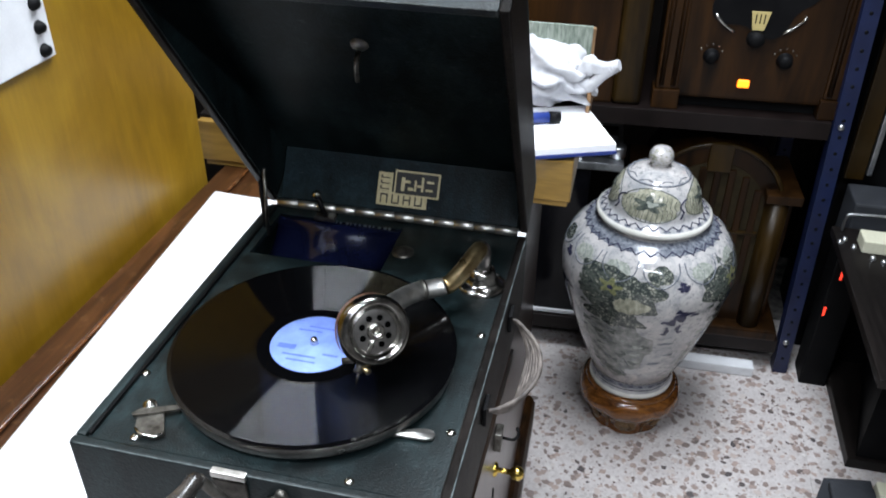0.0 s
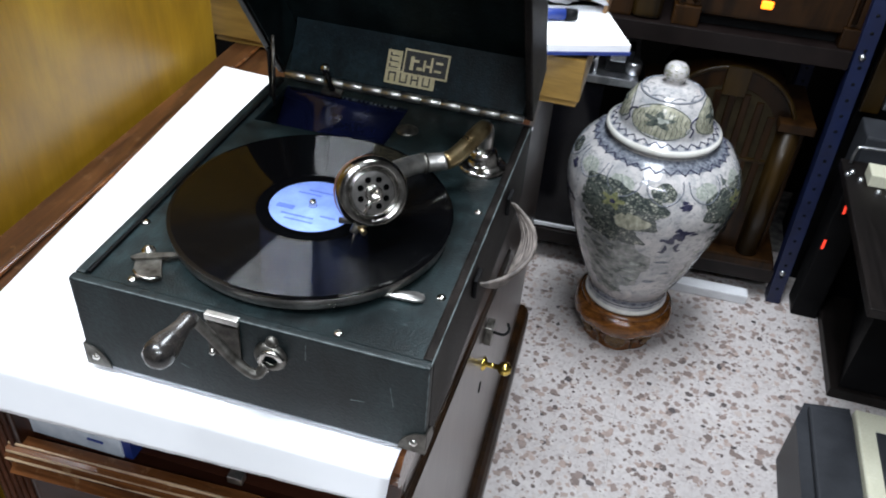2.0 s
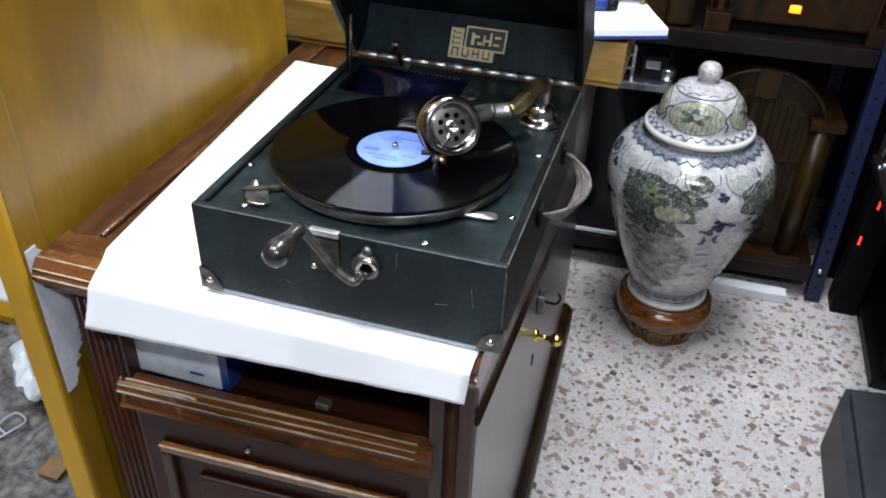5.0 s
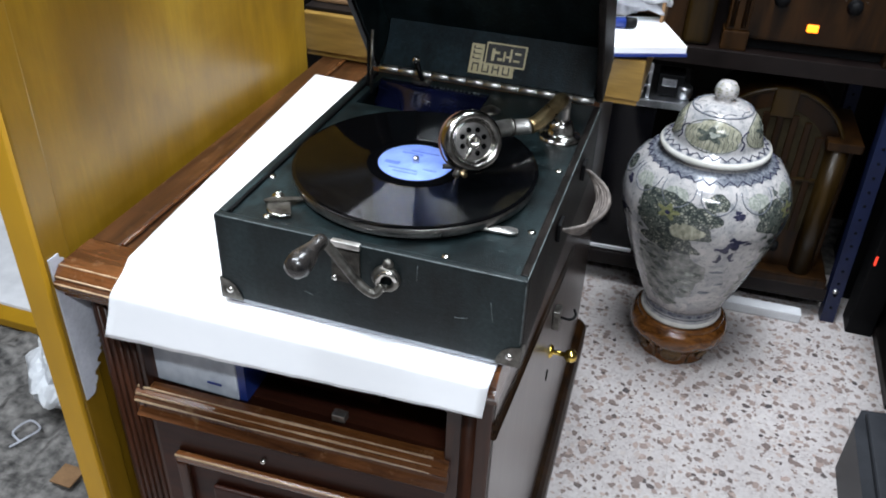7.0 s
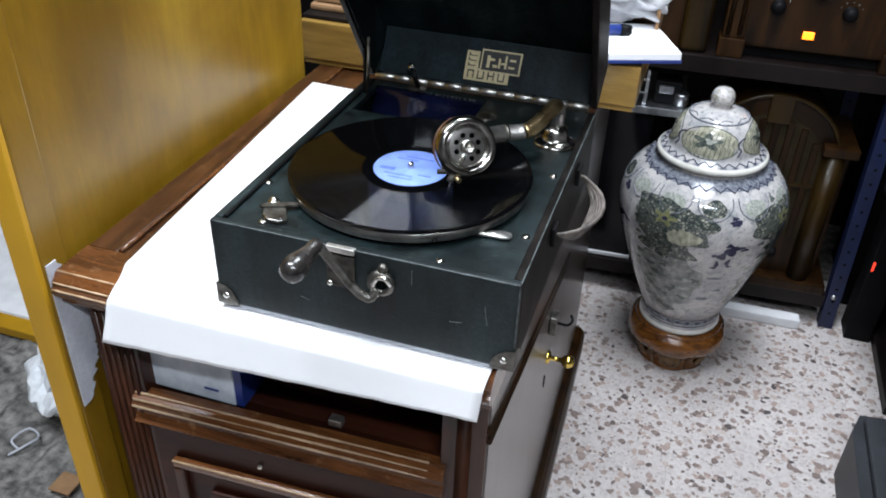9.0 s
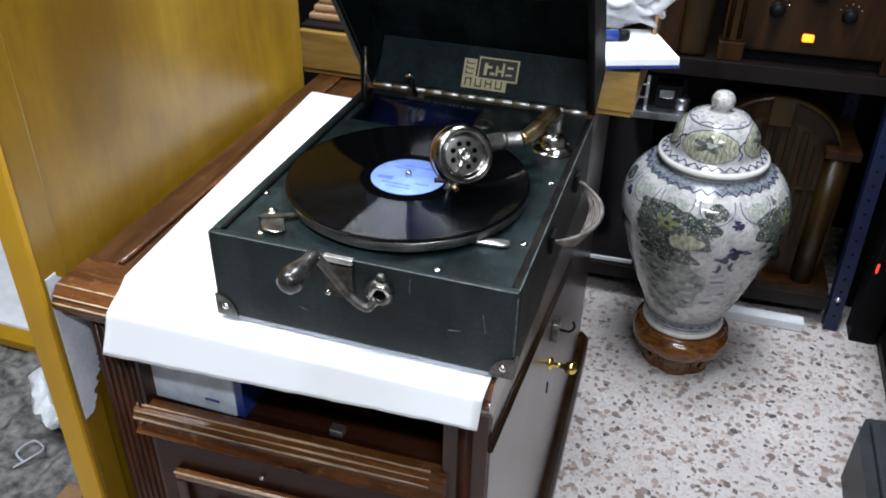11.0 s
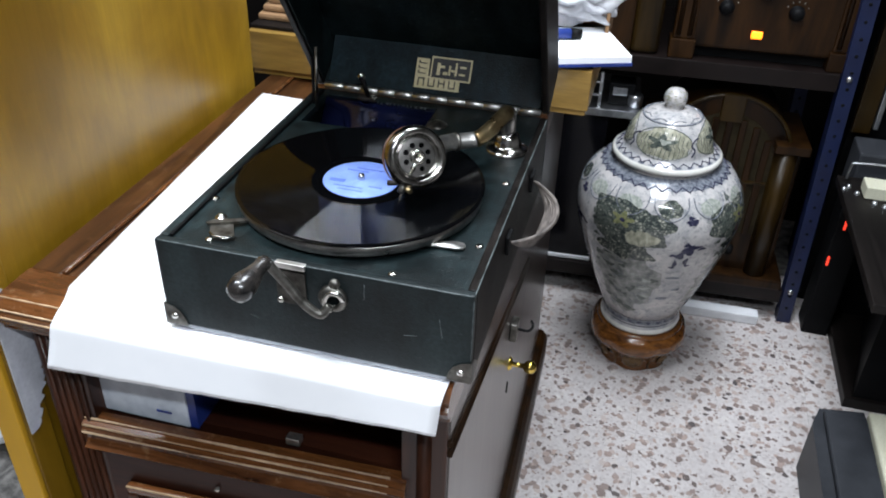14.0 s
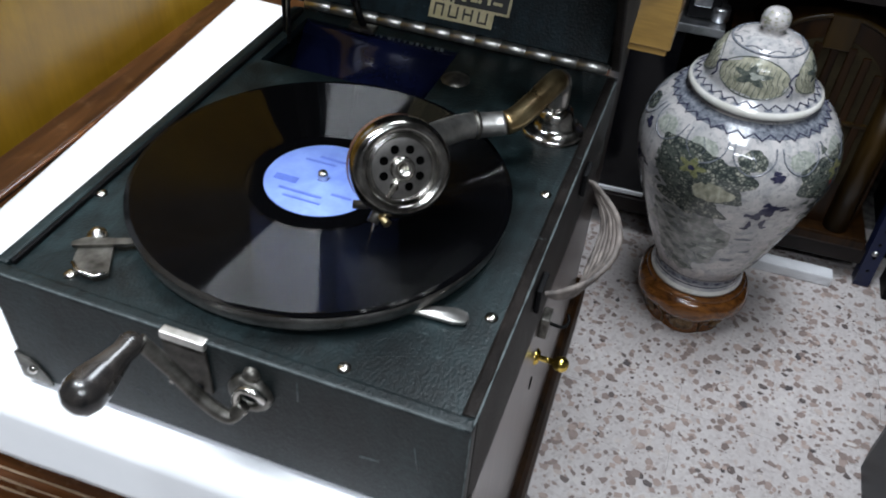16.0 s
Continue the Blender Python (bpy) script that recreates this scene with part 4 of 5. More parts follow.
for k, (x, y, w, h) in enumerate(((-0.012, 0.02, 0.03, 0.0022), (-0.02, 0.0145, 0.022, 0.0018), (-0.03, -0.012, 0.016, 0.006), (-0.022, -0.02, 0.03, 0.0022), (-0.016, -0.026, 0.026, 0.0018), (0.012, -0.014, 0.014, 0.0022))):
    pr = new("print_bar", mesh_of("print_bar", bx(x, x + w, y, y + h, 0.0026, 0.0029), M_LABEL_INK))
    pr.parent = lab

# ---- things behind the cabinet ----
drawer = thing("wooden_tray", (-0.25, 0.75, 0.8935), "varnished pine tray box lying behind the gramophone cabinet", "tray")
DX0, DX1, DY0, DY1 = -0.532, 0.028, 0.648, 0.86
part("front_board", bx(DX0, DX1, DY0, DY0 + 0.016, 0.902, 0.966, 0.002), M_PINE, drawer)
part("back_board", bx(DX0, DX1, DY1 - 0.016, DY1, 0.902, 0.966, 0.002), M_PINE, drawer)
part("end_board", bx(DX0, DX0 + 0.015, DY0 + 0.016, DY1 - 0.016, 0.902, 0.966, 0.002), M_PINE, drawer)
part("end_board", bx(DX1 - 0.015, DX1, DY0 + 0.016, DY1 - 0.016, 0.902, 0.932, 0.002), M_PINE, drawer)
part("end_board", bx(DX1 - 0.015, DX1, DY0 + 0.016, DY1 - 0.016, 0.9335, 0.966, 0.002), M_PINE, drawer)
part("bottom", bx(DX0 + 0.004, DX1 - 0.004, DY0 + 0.004, DY1 - 0.004, 0.8935, 0.9015), M_PINE, drawer)
part("cover_board", bx(DX0, DX1 - 0.001, DY0 + 0.012, DY1, 0.9665, 0.9725, 0.001), M_DARKTOP, drawer)
pile = thing("folded_mat", (-0.4, 0.76, 0.9725), "brown folded cloth mat on the drawer", "mat")
bmp = bmesh.new()
for k in range(3):
    box(bmp, -0.53 + 0.006 * k, -0.22, 0.685 + 0.008 * k, 0.84, 0.9728 + k * 0.012, 0.9838 + k * 0.012, 0.005, 2)
part("body", bmp, M_KRAFT, pile)

book = thing("exercise_book", (-0.05, 0.72, 0.9725), "open white paper pad with a blue cover", "paper pad")
BP = [(-0.125, 0.585), (0.083, 0.672), (0.03, 0.80), (-0.17, 0.72)]
part("cover", slab(BP, 0.0042, Matrix.Translation((0, 0, 0.9735))), M_BLUECOVER, book, "blue card cover")
part("page_block", slab([(x * 0.985 - 0.0008, y * 0.99 + 0.008) for x, y in BP], 0.0098, Matrix.Translation((0, 0, 0.978))), M_PAPER, book)
pouch = thing("blue_marker", (-0.025, 0.735, 0.985), "dark blue marker pen with a black cap", "pen")
part("barrel", tube([(-0.07, 0.70, 0.9965), (-0.018, 0.72, 0.9965)], 0.008, 14), M_BLUECOVER, pouch)
part("cap", tube([(-0.0175, 0.7202, 0.9965), (-0.002, 0.726, 0.9965)], [0.009, 0.0075], 14), M_BLACK, pouch)


def cloth_heap():
    """A crumpled cloth: a folded, twisted bundle."""
    bm = bmesh.new()
    bmesh.ops.create_icosphere(bm, subdivisions=5, radius=1.0)
    for v in bm.verts:
        p = v.co.copy()
        fold = math.sin(p.z * 13 + 3.5 * noise.noise(p * 2.2) + 3 * p.x) * 0.11 - 0.1 * abs(noise.noise(p * 4.5 + Vector((1, 5, 2))))
        lump = 0.22 * noise.noise(p * 1.7 + Vector((3, 1, 7))) + 0.06 * noise.noise(p * 6)
        v.co = p * (1 + fold + lump)
    bmesh.ops.transform(bm, matrix=Matrix.Translation((-0.03, 0.80, 1.035)) @ pose(0, 0, 0, 0, 12, 8) @ Matrix.Diagonal((0.075, 0.06, 0.044, 1)), verts=bm.verts)
    for f in bm.faces:
        f.smooth = True
    return bm


rag = thing("white_cloth", (-0.03, 0.79, 0.985), "crumpled white cotton cloth heaped beside the paper pad", "cloth")
part("cloth", cloth_heap(), M_RAG, rag)
tail = bmesh.new()
for k in range(4):
    tube(smooth_path([(0.0 + 0.01 * k, 0.79, 1.035 + 0.006 * k), (0.03, 0.775, 1.05 + 0.004 * k - 0.02 * (k == 0)), (0.052, 0.765, 1.052 + 0.003 * k), (0.062 + 0.003 * k, 0.76, 1.062 + 0.002 * k)]), [0.012] * 10 + [0.008] * 15, 8, tail)
part("twisted_end", tail, M_RAG, rag)
carton2 = thing("open_card_box", (-0.03, 0.86, 0.9725), "open card box with a green striped lining", "box")
part("body", bx(-0.13, 0.03, 0.845, 0.855, 0.973, 1.09, 0.002), M_KRAFT, carton2)
part("flap", bx(-0.13, 0.026, 0.8405, 0.8448, 1.045, 1.094, 0.001), M_GREENCARD, carton2)
part("side", bx(0.03, 0.036, 0.77, 0.855, 0.973, 1.02, 0.002), M_KRAFT, carton2)

# ---- steel shelving with old radios ----
SH = 1.485
shelving = thing("steel_shelving", (0.1, 1.65, 0), "slotted blue steel shelving with brown shelves", "shelving")


def lean(z):
    return -0.03 * (z - 0.1)


def slotted_post(x, y, s):
    """An angle post with its holes pierced as dark slots; the frame has racked a little sideways."""
    bm = box(bmesh.new(), x, x + 0.036 * s, y, y + 0.002, 0, 1.9) if s > 0 else box(bmesh.new(), x - 0.036, x, y, y + 0.002, 0, 1.9)
    box(bm, *((x, x + 0.002) if s > 0 else (x - 0.002, x)), y + 0.002, y + 0.036, 0, 1.9)
    for v in bm.verts:
        v.co.x += lean(v.co.z)
    p = part("post", bm, M_POST, shelving)
    hole = mesh_of("slot", lathe([(0, 0.0006), (0.004, 0.0006), (0.0042, 0)], 10), M_BLACK)
    for k in range(46):
        ob = new("slot", hole)
        ob.parent = p
        z = 0.05 + 0.04 * k
        ob.matrix_local = Matrix.Translation((x + 0.018 * s + lean(z), y - 0.0003, z)) @ pose(0, 0, 0, 90)
    return p


for xx, s in ((0.566, 1), (-0.62, -1)):
    for yy in (SH, 1.93):
        ps = slotted_post(xx, yy, s)
        if yy == SH:
            for z in (0.105, 0.715):
                part("bolt", lathe([(0, 0.007), (0.004, 0.0065), (0.0075, 0.003), (0.0075, 0)], 12, Matrix.Translation((xx + 0.016 * s + lean(z), yy - 0.001, z)) @ pose(0, 0, 0, 90)), M_ZINC, ps, "zinc bolt head")
for z in (0.105, 0.722):
    bm = box(bmesh.new(), -0.615, 0.562 + lean(z), SH + 0.003, 1.93, z - 0.004, z, 0.001)
    box(bm, -0.615, 0.562 + lean(z), SH + 0.001, SH + 0.0035, z - 0.042, z - 0.0005, 0.001)
    part("shelf", bm, M_SHELF, shelving)


def tombstone_radio():
    r = thing("tombstone_radio", (0.355, 1.6, 0.722), "tall walnut valve radio with lit dial and orange pilot light", "radio")
    x0, x1, y0, y1, z0, z1 = 0.15, 0.565, 1.503, 1.76, 0.748, 1.22
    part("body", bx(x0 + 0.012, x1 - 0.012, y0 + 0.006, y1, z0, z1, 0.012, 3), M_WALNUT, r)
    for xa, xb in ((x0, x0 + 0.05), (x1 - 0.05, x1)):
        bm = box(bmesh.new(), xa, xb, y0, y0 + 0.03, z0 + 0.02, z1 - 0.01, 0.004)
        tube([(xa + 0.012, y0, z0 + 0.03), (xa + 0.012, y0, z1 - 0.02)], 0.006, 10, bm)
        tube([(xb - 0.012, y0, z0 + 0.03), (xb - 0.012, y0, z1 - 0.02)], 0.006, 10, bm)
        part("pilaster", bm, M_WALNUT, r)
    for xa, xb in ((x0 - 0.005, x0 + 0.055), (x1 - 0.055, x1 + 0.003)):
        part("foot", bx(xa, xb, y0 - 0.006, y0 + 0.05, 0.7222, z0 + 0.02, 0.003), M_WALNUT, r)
    # black block fills in for the shadow gap between radio and shelf
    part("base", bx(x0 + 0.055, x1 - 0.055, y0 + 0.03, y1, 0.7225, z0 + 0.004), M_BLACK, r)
    cx = 0.346
    # scalloped escutcheon round the speaker and dial
    out = [(0.105 * (1 + 0.13 * math.cos(5 * a)) * math.cos(a), 0.1 * (1 + 0.13 * math.cos(5 * a)) * math.sin(a)) for a in [2 * math.pi * k / 60 for k in range(60)]]
    PF = Matrix.Translation((cx, y0 + 0.0065, 1.005)) @ pose(0, 0, 0, 90)
    esc = part("speaker_surround", slab(out, 0.004, PF), M_BLACK, r, "black scalloped speaker opening")
    for a0 in (-145, -62):
        pts = [PF @ Vector((0.112 * math.cos(math.radians(a0 + b)), 0.107 * math.sin(math.radians(a0 + b)), 0.005)) for b in range(0, 31, 5)]
        part("trim", tube(pts, 0.0035, 8), M_NICKEL, esc, "bright trim")
    dial = part("dial", slab([(-0.02, 0.03), (-0.012, -0.01), (0.012, -0.01), (0.02, 0.03)], 0.004, Matrix.Translation((cx, y0 + 0.002, 0.925)) @ pose(0, 0, 0, 90)), M_DIAL, r, "lit ivory tuning dial")
    for k in (-1, 0, 1):
        part("dial_mark", bx(cx + 0.009 * k - 0.0012, cx + 0.009 * k + 0.0012, y0 - 0.003, y0 - 0.002, 0.93, 0.95), M_BLACK, dial)
    part("knob", lathe([(0, 0.022), (0.014, 0.021), (0.017, 0.016), (0.018, 0.002), (0.02, 0)], 24, Matrix.Translation((cx, y0 + 0.004, 0.895)) @ pose(0, 0, 0, 90)), M_BLACK, r)
    for kx in (0.26, 0.416):
        k = part("knob", lathe([(0, 0.02), (0.012, 0.019), (0.015, 0.014), (0.016, 0.002), (0.018, 0)], 24, Matrix.Translation((kx, y0 + 0.004, 0.85)) @ pose(0, 0, 0, 90)), M_BLACK, r, "round black control knob")
        for d in range(5):
            a = math.radians(30 + 30 * d)
            part("scale_dot", lathe([(0, 0.001), (0.0022, 0.0006), (0.0022, 0)], 8, Matrix.Translation((kx + 0.026 * math.cos(a), y0 + 0.0058, 0.85 + 0.026 * math.sin(a))) @ pose(0, 0, 0, 90)), M_NICKEL if kx < 0.3 else M_DULL, k)
    part("pilot_light", bx(0.327, 0.353, y0 - 0.002, y0 + 0.006, 0.783, 0.801, 0.004, 3), M_ORANGE, r, "glowing orange pilot light")
    return r


tombstone_radio()

radio2 = thing("wooden_radio", (-0.1, 1.65, 0.722), "plain brown wooden radio cabinet on the shelf", "radio")
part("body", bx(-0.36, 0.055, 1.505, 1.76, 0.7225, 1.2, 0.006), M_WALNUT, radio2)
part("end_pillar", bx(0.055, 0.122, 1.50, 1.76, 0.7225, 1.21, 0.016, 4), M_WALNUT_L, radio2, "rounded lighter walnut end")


def arch_radio():
    """A cathedral radio: arched front, slatted grille, shouldered sides."""
    r = thing("cathedral_radio", (0.33, 1.62, 0.105), "arched walnut radio with an upright slatted grille", "radio")
    cx, y0, hw, zs, zt = 0.328, 1.515, 0.165, 0.47, 0.636
    arc = [(cx + hw * math.cos(a), zs + (zt - zs) * math.sin(a)) for a in [math.pi * k / 28 for k in range(29)]]
    poly = [(cx - hw, 0.135), (cx + hw, 0.135), *arc]
    F = Matrix(((1, 0, 0, 0), (0, 0, -1, y0 + 0.22), (0, 1, 0, 0), (0, 0, 0, 1)))
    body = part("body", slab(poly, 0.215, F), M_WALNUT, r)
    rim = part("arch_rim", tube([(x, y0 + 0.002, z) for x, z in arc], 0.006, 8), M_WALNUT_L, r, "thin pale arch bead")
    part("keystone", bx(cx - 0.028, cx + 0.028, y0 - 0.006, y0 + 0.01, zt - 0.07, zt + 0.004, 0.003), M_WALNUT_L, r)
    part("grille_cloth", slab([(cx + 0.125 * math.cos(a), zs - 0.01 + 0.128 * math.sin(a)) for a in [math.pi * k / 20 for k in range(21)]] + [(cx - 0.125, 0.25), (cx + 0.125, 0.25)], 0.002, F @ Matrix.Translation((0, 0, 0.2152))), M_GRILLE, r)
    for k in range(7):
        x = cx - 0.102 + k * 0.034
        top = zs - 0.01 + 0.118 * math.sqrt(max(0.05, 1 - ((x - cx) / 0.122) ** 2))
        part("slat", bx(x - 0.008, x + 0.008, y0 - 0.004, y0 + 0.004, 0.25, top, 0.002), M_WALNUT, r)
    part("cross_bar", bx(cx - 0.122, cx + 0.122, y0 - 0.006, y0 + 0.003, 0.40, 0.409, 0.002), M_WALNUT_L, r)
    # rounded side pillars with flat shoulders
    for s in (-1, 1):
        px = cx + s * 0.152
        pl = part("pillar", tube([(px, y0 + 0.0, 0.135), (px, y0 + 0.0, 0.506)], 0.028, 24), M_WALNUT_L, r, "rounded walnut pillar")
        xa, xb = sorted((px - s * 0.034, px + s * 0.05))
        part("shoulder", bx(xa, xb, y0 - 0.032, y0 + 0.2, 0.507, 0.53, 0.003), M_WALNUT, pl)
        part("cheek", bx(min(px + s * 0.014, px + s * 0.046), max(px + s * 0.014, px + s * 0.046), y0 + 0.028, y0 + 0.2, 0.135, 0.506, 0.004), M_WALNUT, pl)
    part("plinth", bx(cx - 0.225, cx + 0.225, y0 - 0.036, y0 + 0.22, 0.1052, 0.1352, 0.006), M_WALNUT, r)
    for k in (-0.07, 0.07):
        part("knob", lathe([(0, 0.018), (0.011, 0.017), (0.014, 0.002), (0.015, 0)], 20, Matrix.Translation((cx + k, y0, 0.2)) @ pose(0, 0, 0, 90)), M_BLACK, r)
    return r


arch_radio()

black_set = thing("black_cabinet", (-0.15, 1.7, 0.105), "glossy black equipment cabinet on the bottom shelf", "equipment")
part("body", bx(-0.42, 0.03, 1.5, 1.78, 0.1055, 0.5545, 0.006), M_GLASSY, black_set)
part("trim", bx(-0.42, 0.032, 1.494, 1.4995, 0.108, 0.12, 0.002), M_CLOTH, black_set, "pale trim strip")
chassis = thing("radio_chassis", (0.02, 1.6, 0.555), "open grey metal chassis with dark fittings", "chassis")
part("tray", bx(-0.1, 0.104, 1.485, 1.74, 0.5555, 0.575, 0.002), M_CHROME, chassis)
for x in (-0.005, -0.04, -0.075):
    part("upright", bx(x, x + 0.008, 1.5, 1.508, 0.575, 0.665, 0.001), M_CHROME, chassis)
for z in (0.604, 0.638):
    part("bar", bx(-0.075, 0.003, 1.496, 1.4995, z, z + 0.006, 0.001), M_CHROME, chassis)
part("meter", bx(0.02, 0.085, 1.52, 1.58, 0.576, 0.634, 0.004), M_BLACK, chassis)
part("meter_face", bx(0.03, 0.066, 1.515, 1.5195, 0.604, 0.624, 0.001), M_CHROME, chassis)
part("coil", lathe([(0.0, 0.03), (0.018, 0.03), (0.02, 0.026), (0.02, 0.002), (0.018, 0)], 20, Matrix.Translation((0.088, 1.53, 0.576)) @ pose(0, 0, 0, 0, 0, 0)), M_CHROME, chassis)

strip = single("white_plank", bx(0.19, 0.482, 1.462, 1.5, 0.001, 0.03, 0.004, 2, pose(0, 0, 0, 0, 0, -1.2)), M_CLOTH, "dirty white painted plank on the floor", "plank")

# board and rack beyond the blue post
brd = thing("leaning_board", (0.72, 1.6, 0.5), "brown wooden cabinet door behind the shelving post", "board")
part("panel", bx(0.622, 0.665, 1.56, 1.58, 0.555, 1.0, 0.003), M_WALNUT_L, brd)
part("metal_strip", bx(0.668, 0.68, 1.556, 1.58, 0.57, 1.0, 0.002), M_CHROME, brd)
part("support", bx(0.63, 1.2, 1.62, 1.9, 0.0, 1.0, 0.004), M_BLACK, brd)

# dark work table with small things on it
bench = thing("work_table", (0.9, 1.15, 0), "dark laminate work table with an open black underside", "table")
part("top", bx(0.588, 1.3, 0.873, 1.42, 0.48, 0.5, 0.003), M_DARKTOP, bench)
part("bottom_board", bx(0.703, 1.3, 1.17, 1.54, 0.0, 0.03, 0.003), M_DARKTOP, bench)
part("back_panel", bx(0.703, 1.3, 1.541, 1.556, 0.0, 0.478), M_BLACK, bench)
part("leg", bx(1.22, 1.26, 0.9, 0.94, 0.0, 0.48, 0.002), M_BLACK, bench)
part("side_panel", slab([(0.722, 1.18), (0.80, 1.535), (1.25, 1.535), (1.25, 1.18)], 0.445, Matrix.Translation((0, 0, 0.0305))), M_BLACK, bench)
unit = thing("bench_instrument", (0.7, 1.4, 0.5), "dark instrument with a bent wire handle on the table", "instrument")
part("body", bx(0.625, 1.1, 1.425, 1.53, 0.44, 0.56, 0.006), M_GREYBOX, unit)
part("wire_handle", tube(smooth_path([(0.606, 1.40, 0.502), (0.608, 1.40, 0.535), (0.622, 1.40, 0.545), (0.72, 1.40, 0.545), (0.74, 1.40, 0.51)]), 0.0035, 8), M_CHROME, unit, "bent steel wire handle")
blk = thing("terminal_block", (0.66, 1.33, 0.5), "cream terminal block with metal screws on the table", "terminal block")
part("body", bx(0.632, 0.75, 1.31, 1.365, 0.5005, 0.53, 0.003), M_CREAMBOX, blk)
for x, y in ((0.594, 1.345), (0.606, 1.36), (0.62, 1.33), (0.652, 1.29), (0.672, 1.28)):
    part("screw", lathe([(0, 0.008), (0.005, 0.0065), (0.0065, 0)], 12, Matrix.Translation((x, y, 0.5))), M_CHROME, blk)
ind = thing("indicator_panel", (0.69, 1.46, 0), "black panel with two red indicator lights under the table", "indicator")
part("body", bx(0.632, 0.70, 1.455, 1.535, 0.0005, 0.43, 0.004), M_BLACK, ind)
part("light", bx(0.650, 0.656, 1.452, 1.4548, 0.335, 0.362, 0.0015), M_RED, ind)
part("light", bx(0.637, 0.643, 1.452, 1.4548, 0.225, 0.252, 0.0015), M_RED, ind)

gbox = thing("grey_case", (0.64, 0.8, 0), "dark grey plastic equipment case on the floor", "case")
part("body", slab([(0.578, 0.6), (0.578, 0.93), (0.598, 0.985), (0.694, 1.0), (0.694, 0.6)], 0.135), M_GREYBOX, gbox)
part("lid", bx(0.602, 0.69, 0.62, 0.965, 0.1355, 0.152, 0.006, 3), M_GREYBOX, gbox)
cbox = thing("cream_machine", (0.8, 0.8, 0), "cream plastic machine with a dark display beside the grey case", "machine")
part("body", bx(0.698, 0.92, 0.6, 0.99, 0.0, 0.15, 0.008, 3), M_CREAMBOX, cbox)
part("display", bx(0.732, 0.9, 0.64, 0.93, 0.1505, 0.154, 0.001), M_GREYBOX, cbox)

# the shelving stands slightly askew to the cabinet
ASKEW = Matrix.Translation((0.59, 1.487, 0)) @ pose(0, 0, 0, 0, 0, 3.2) @ Matrix.Translation((-0.59, -1.487, 0))
for o in [q for q in scene.objects if q.parent is None and q.name in ("steel_shelving", "tombstone_radio", "wooden_radio", "cathedral_radio", "black_cabinet", "radio_chassis", "white_plank")]:
    o.matrix_basis = ASKEW @ Matrix.Translation(o.location)

# ---- covered vase on its stand ----
VX, VY = 0.1876, 1.2385
M_GLAZE, nt, p = shader("painted_porcelain_glaze")
v = coords(nt)
base_c = ramp(nt, noise_tex(nt, v, 16, 5, 0.65), [(0.3, (0.35, 0.345, 0.35)), (0.5, (0.5, 0.475, 0.47)), (0.7, (0.63, 0.59, 0.575))])
wash = ramp(nt, noise_tex(nt, v, 24, 6, 0.7, 0.8), [(0.47, (0, 0, 0)), (0.6, (1, 1, 1))])
c1 = mix(nt, mix(nt, 0.55, (0, 0, 0), wash), base_c, (0.25, 0.27, 0.29))
fine = ramp(nt, noise_tex(nt, v, 75, 6, 0.75), [(0.53, (0, 0, 0)), (0.6, (1, 1, 1))])
c2 = mix(nt, mix(nt, 0.6, (0, 0, 0), fine), c1, (0.16, 0.175, 0.185))
nt.links.new(c2, p.inputs["Base Color"])
p.inputs["Roughness"].default_value = 0.1
p.inputs["Coat Weight"].default_value = 0.4
bump(nt, p, noise_tex(nt, v, 30, 2), 0.05, 0.001)
M_SCALE, nt, p = shader("fish_scale_brushwork")
v = coords(nt, (1, 1, 1.2))
sc = node(nt, "ShaderNodeTexVoronoi", Scale=120.0)
sc.feature = "DISTANCE_TO_EDGE"
nt.links.new(v, sc.inputs["Vector"])
tone = ramp(nt, noise_tex(nt, v, 62, 6, 0.75), [(0.38, (0.025, 0.033, 0.034)), (0.5, (0.13, 0.145, 0.125)), (0.62, (0.46, 0.45, 0.37))])
nt.links.new(mix(nt, ramp(nt, sc.outputs["Distance"], [(0.06, (0.9, 0.9, 0.9)), (0.2, (0, 0, 0))]), tone, (0.028, 0.036, 0.036)), p.inputs["Base Color"])
p.inputs["Roughness"].default_value = 0.12
p.inputs["Coat Weight"].default_value = 0.4
M_LEAF = plain("pale_sage_brushwork", (0.2, 0.225, 0.2), (0.47, 0.48, 0.43), 140, (0.1, 0.2), 0, 0.0)
M_WASH = plain("grey_brush_wash", (0.085, 0.095, 0.09), (0.36, 0.355, 0.335), 60, (0.1, 0.2), 0, 0.0)
M_WHITE_GLAZE = plain("white_glazed_rim", (0.66, 0.64, 0.58), (0.74, 0.72, 0.68), 30, (0.08, 0.15), 0, 0.03, 60, (1, 1, 1), 0.3)
M_COBALT = plain("cobalt_brushwork", (0.018, 0.018, 0.04), (0.055, 0.055, 0.1), 120, (0.1, 0.2), 0, 0.0)
M_SAGE = plain("sage_green_brushwork", (0.03, 0.04, 0.04), (0.14, 0.155, 0.13), 150, (0.1, 0.2), 0, 0.0)
M_OLIVE = plain("olive_brushwork", (0.15, 0.155, 0.11), (0.47, 0.45, 0.35), 120, (0.1, 0.2), 0, 0.0, 100, (1, 1, 0.5))
M_YELLOWGREEN = plain("yellow_green_brushwork", (0.09, 0.1, 0.05), (0.27, 0.27, 0.13), 150, (0.1, 0.2), 0, 0.0)
M_GREYBLUE = plain("grey_blue_brushwork", (0.045, 0.052, 0.075), (0.26, 0.275, 0.31), 130, (0.1, 0.2), 0, 0.0)
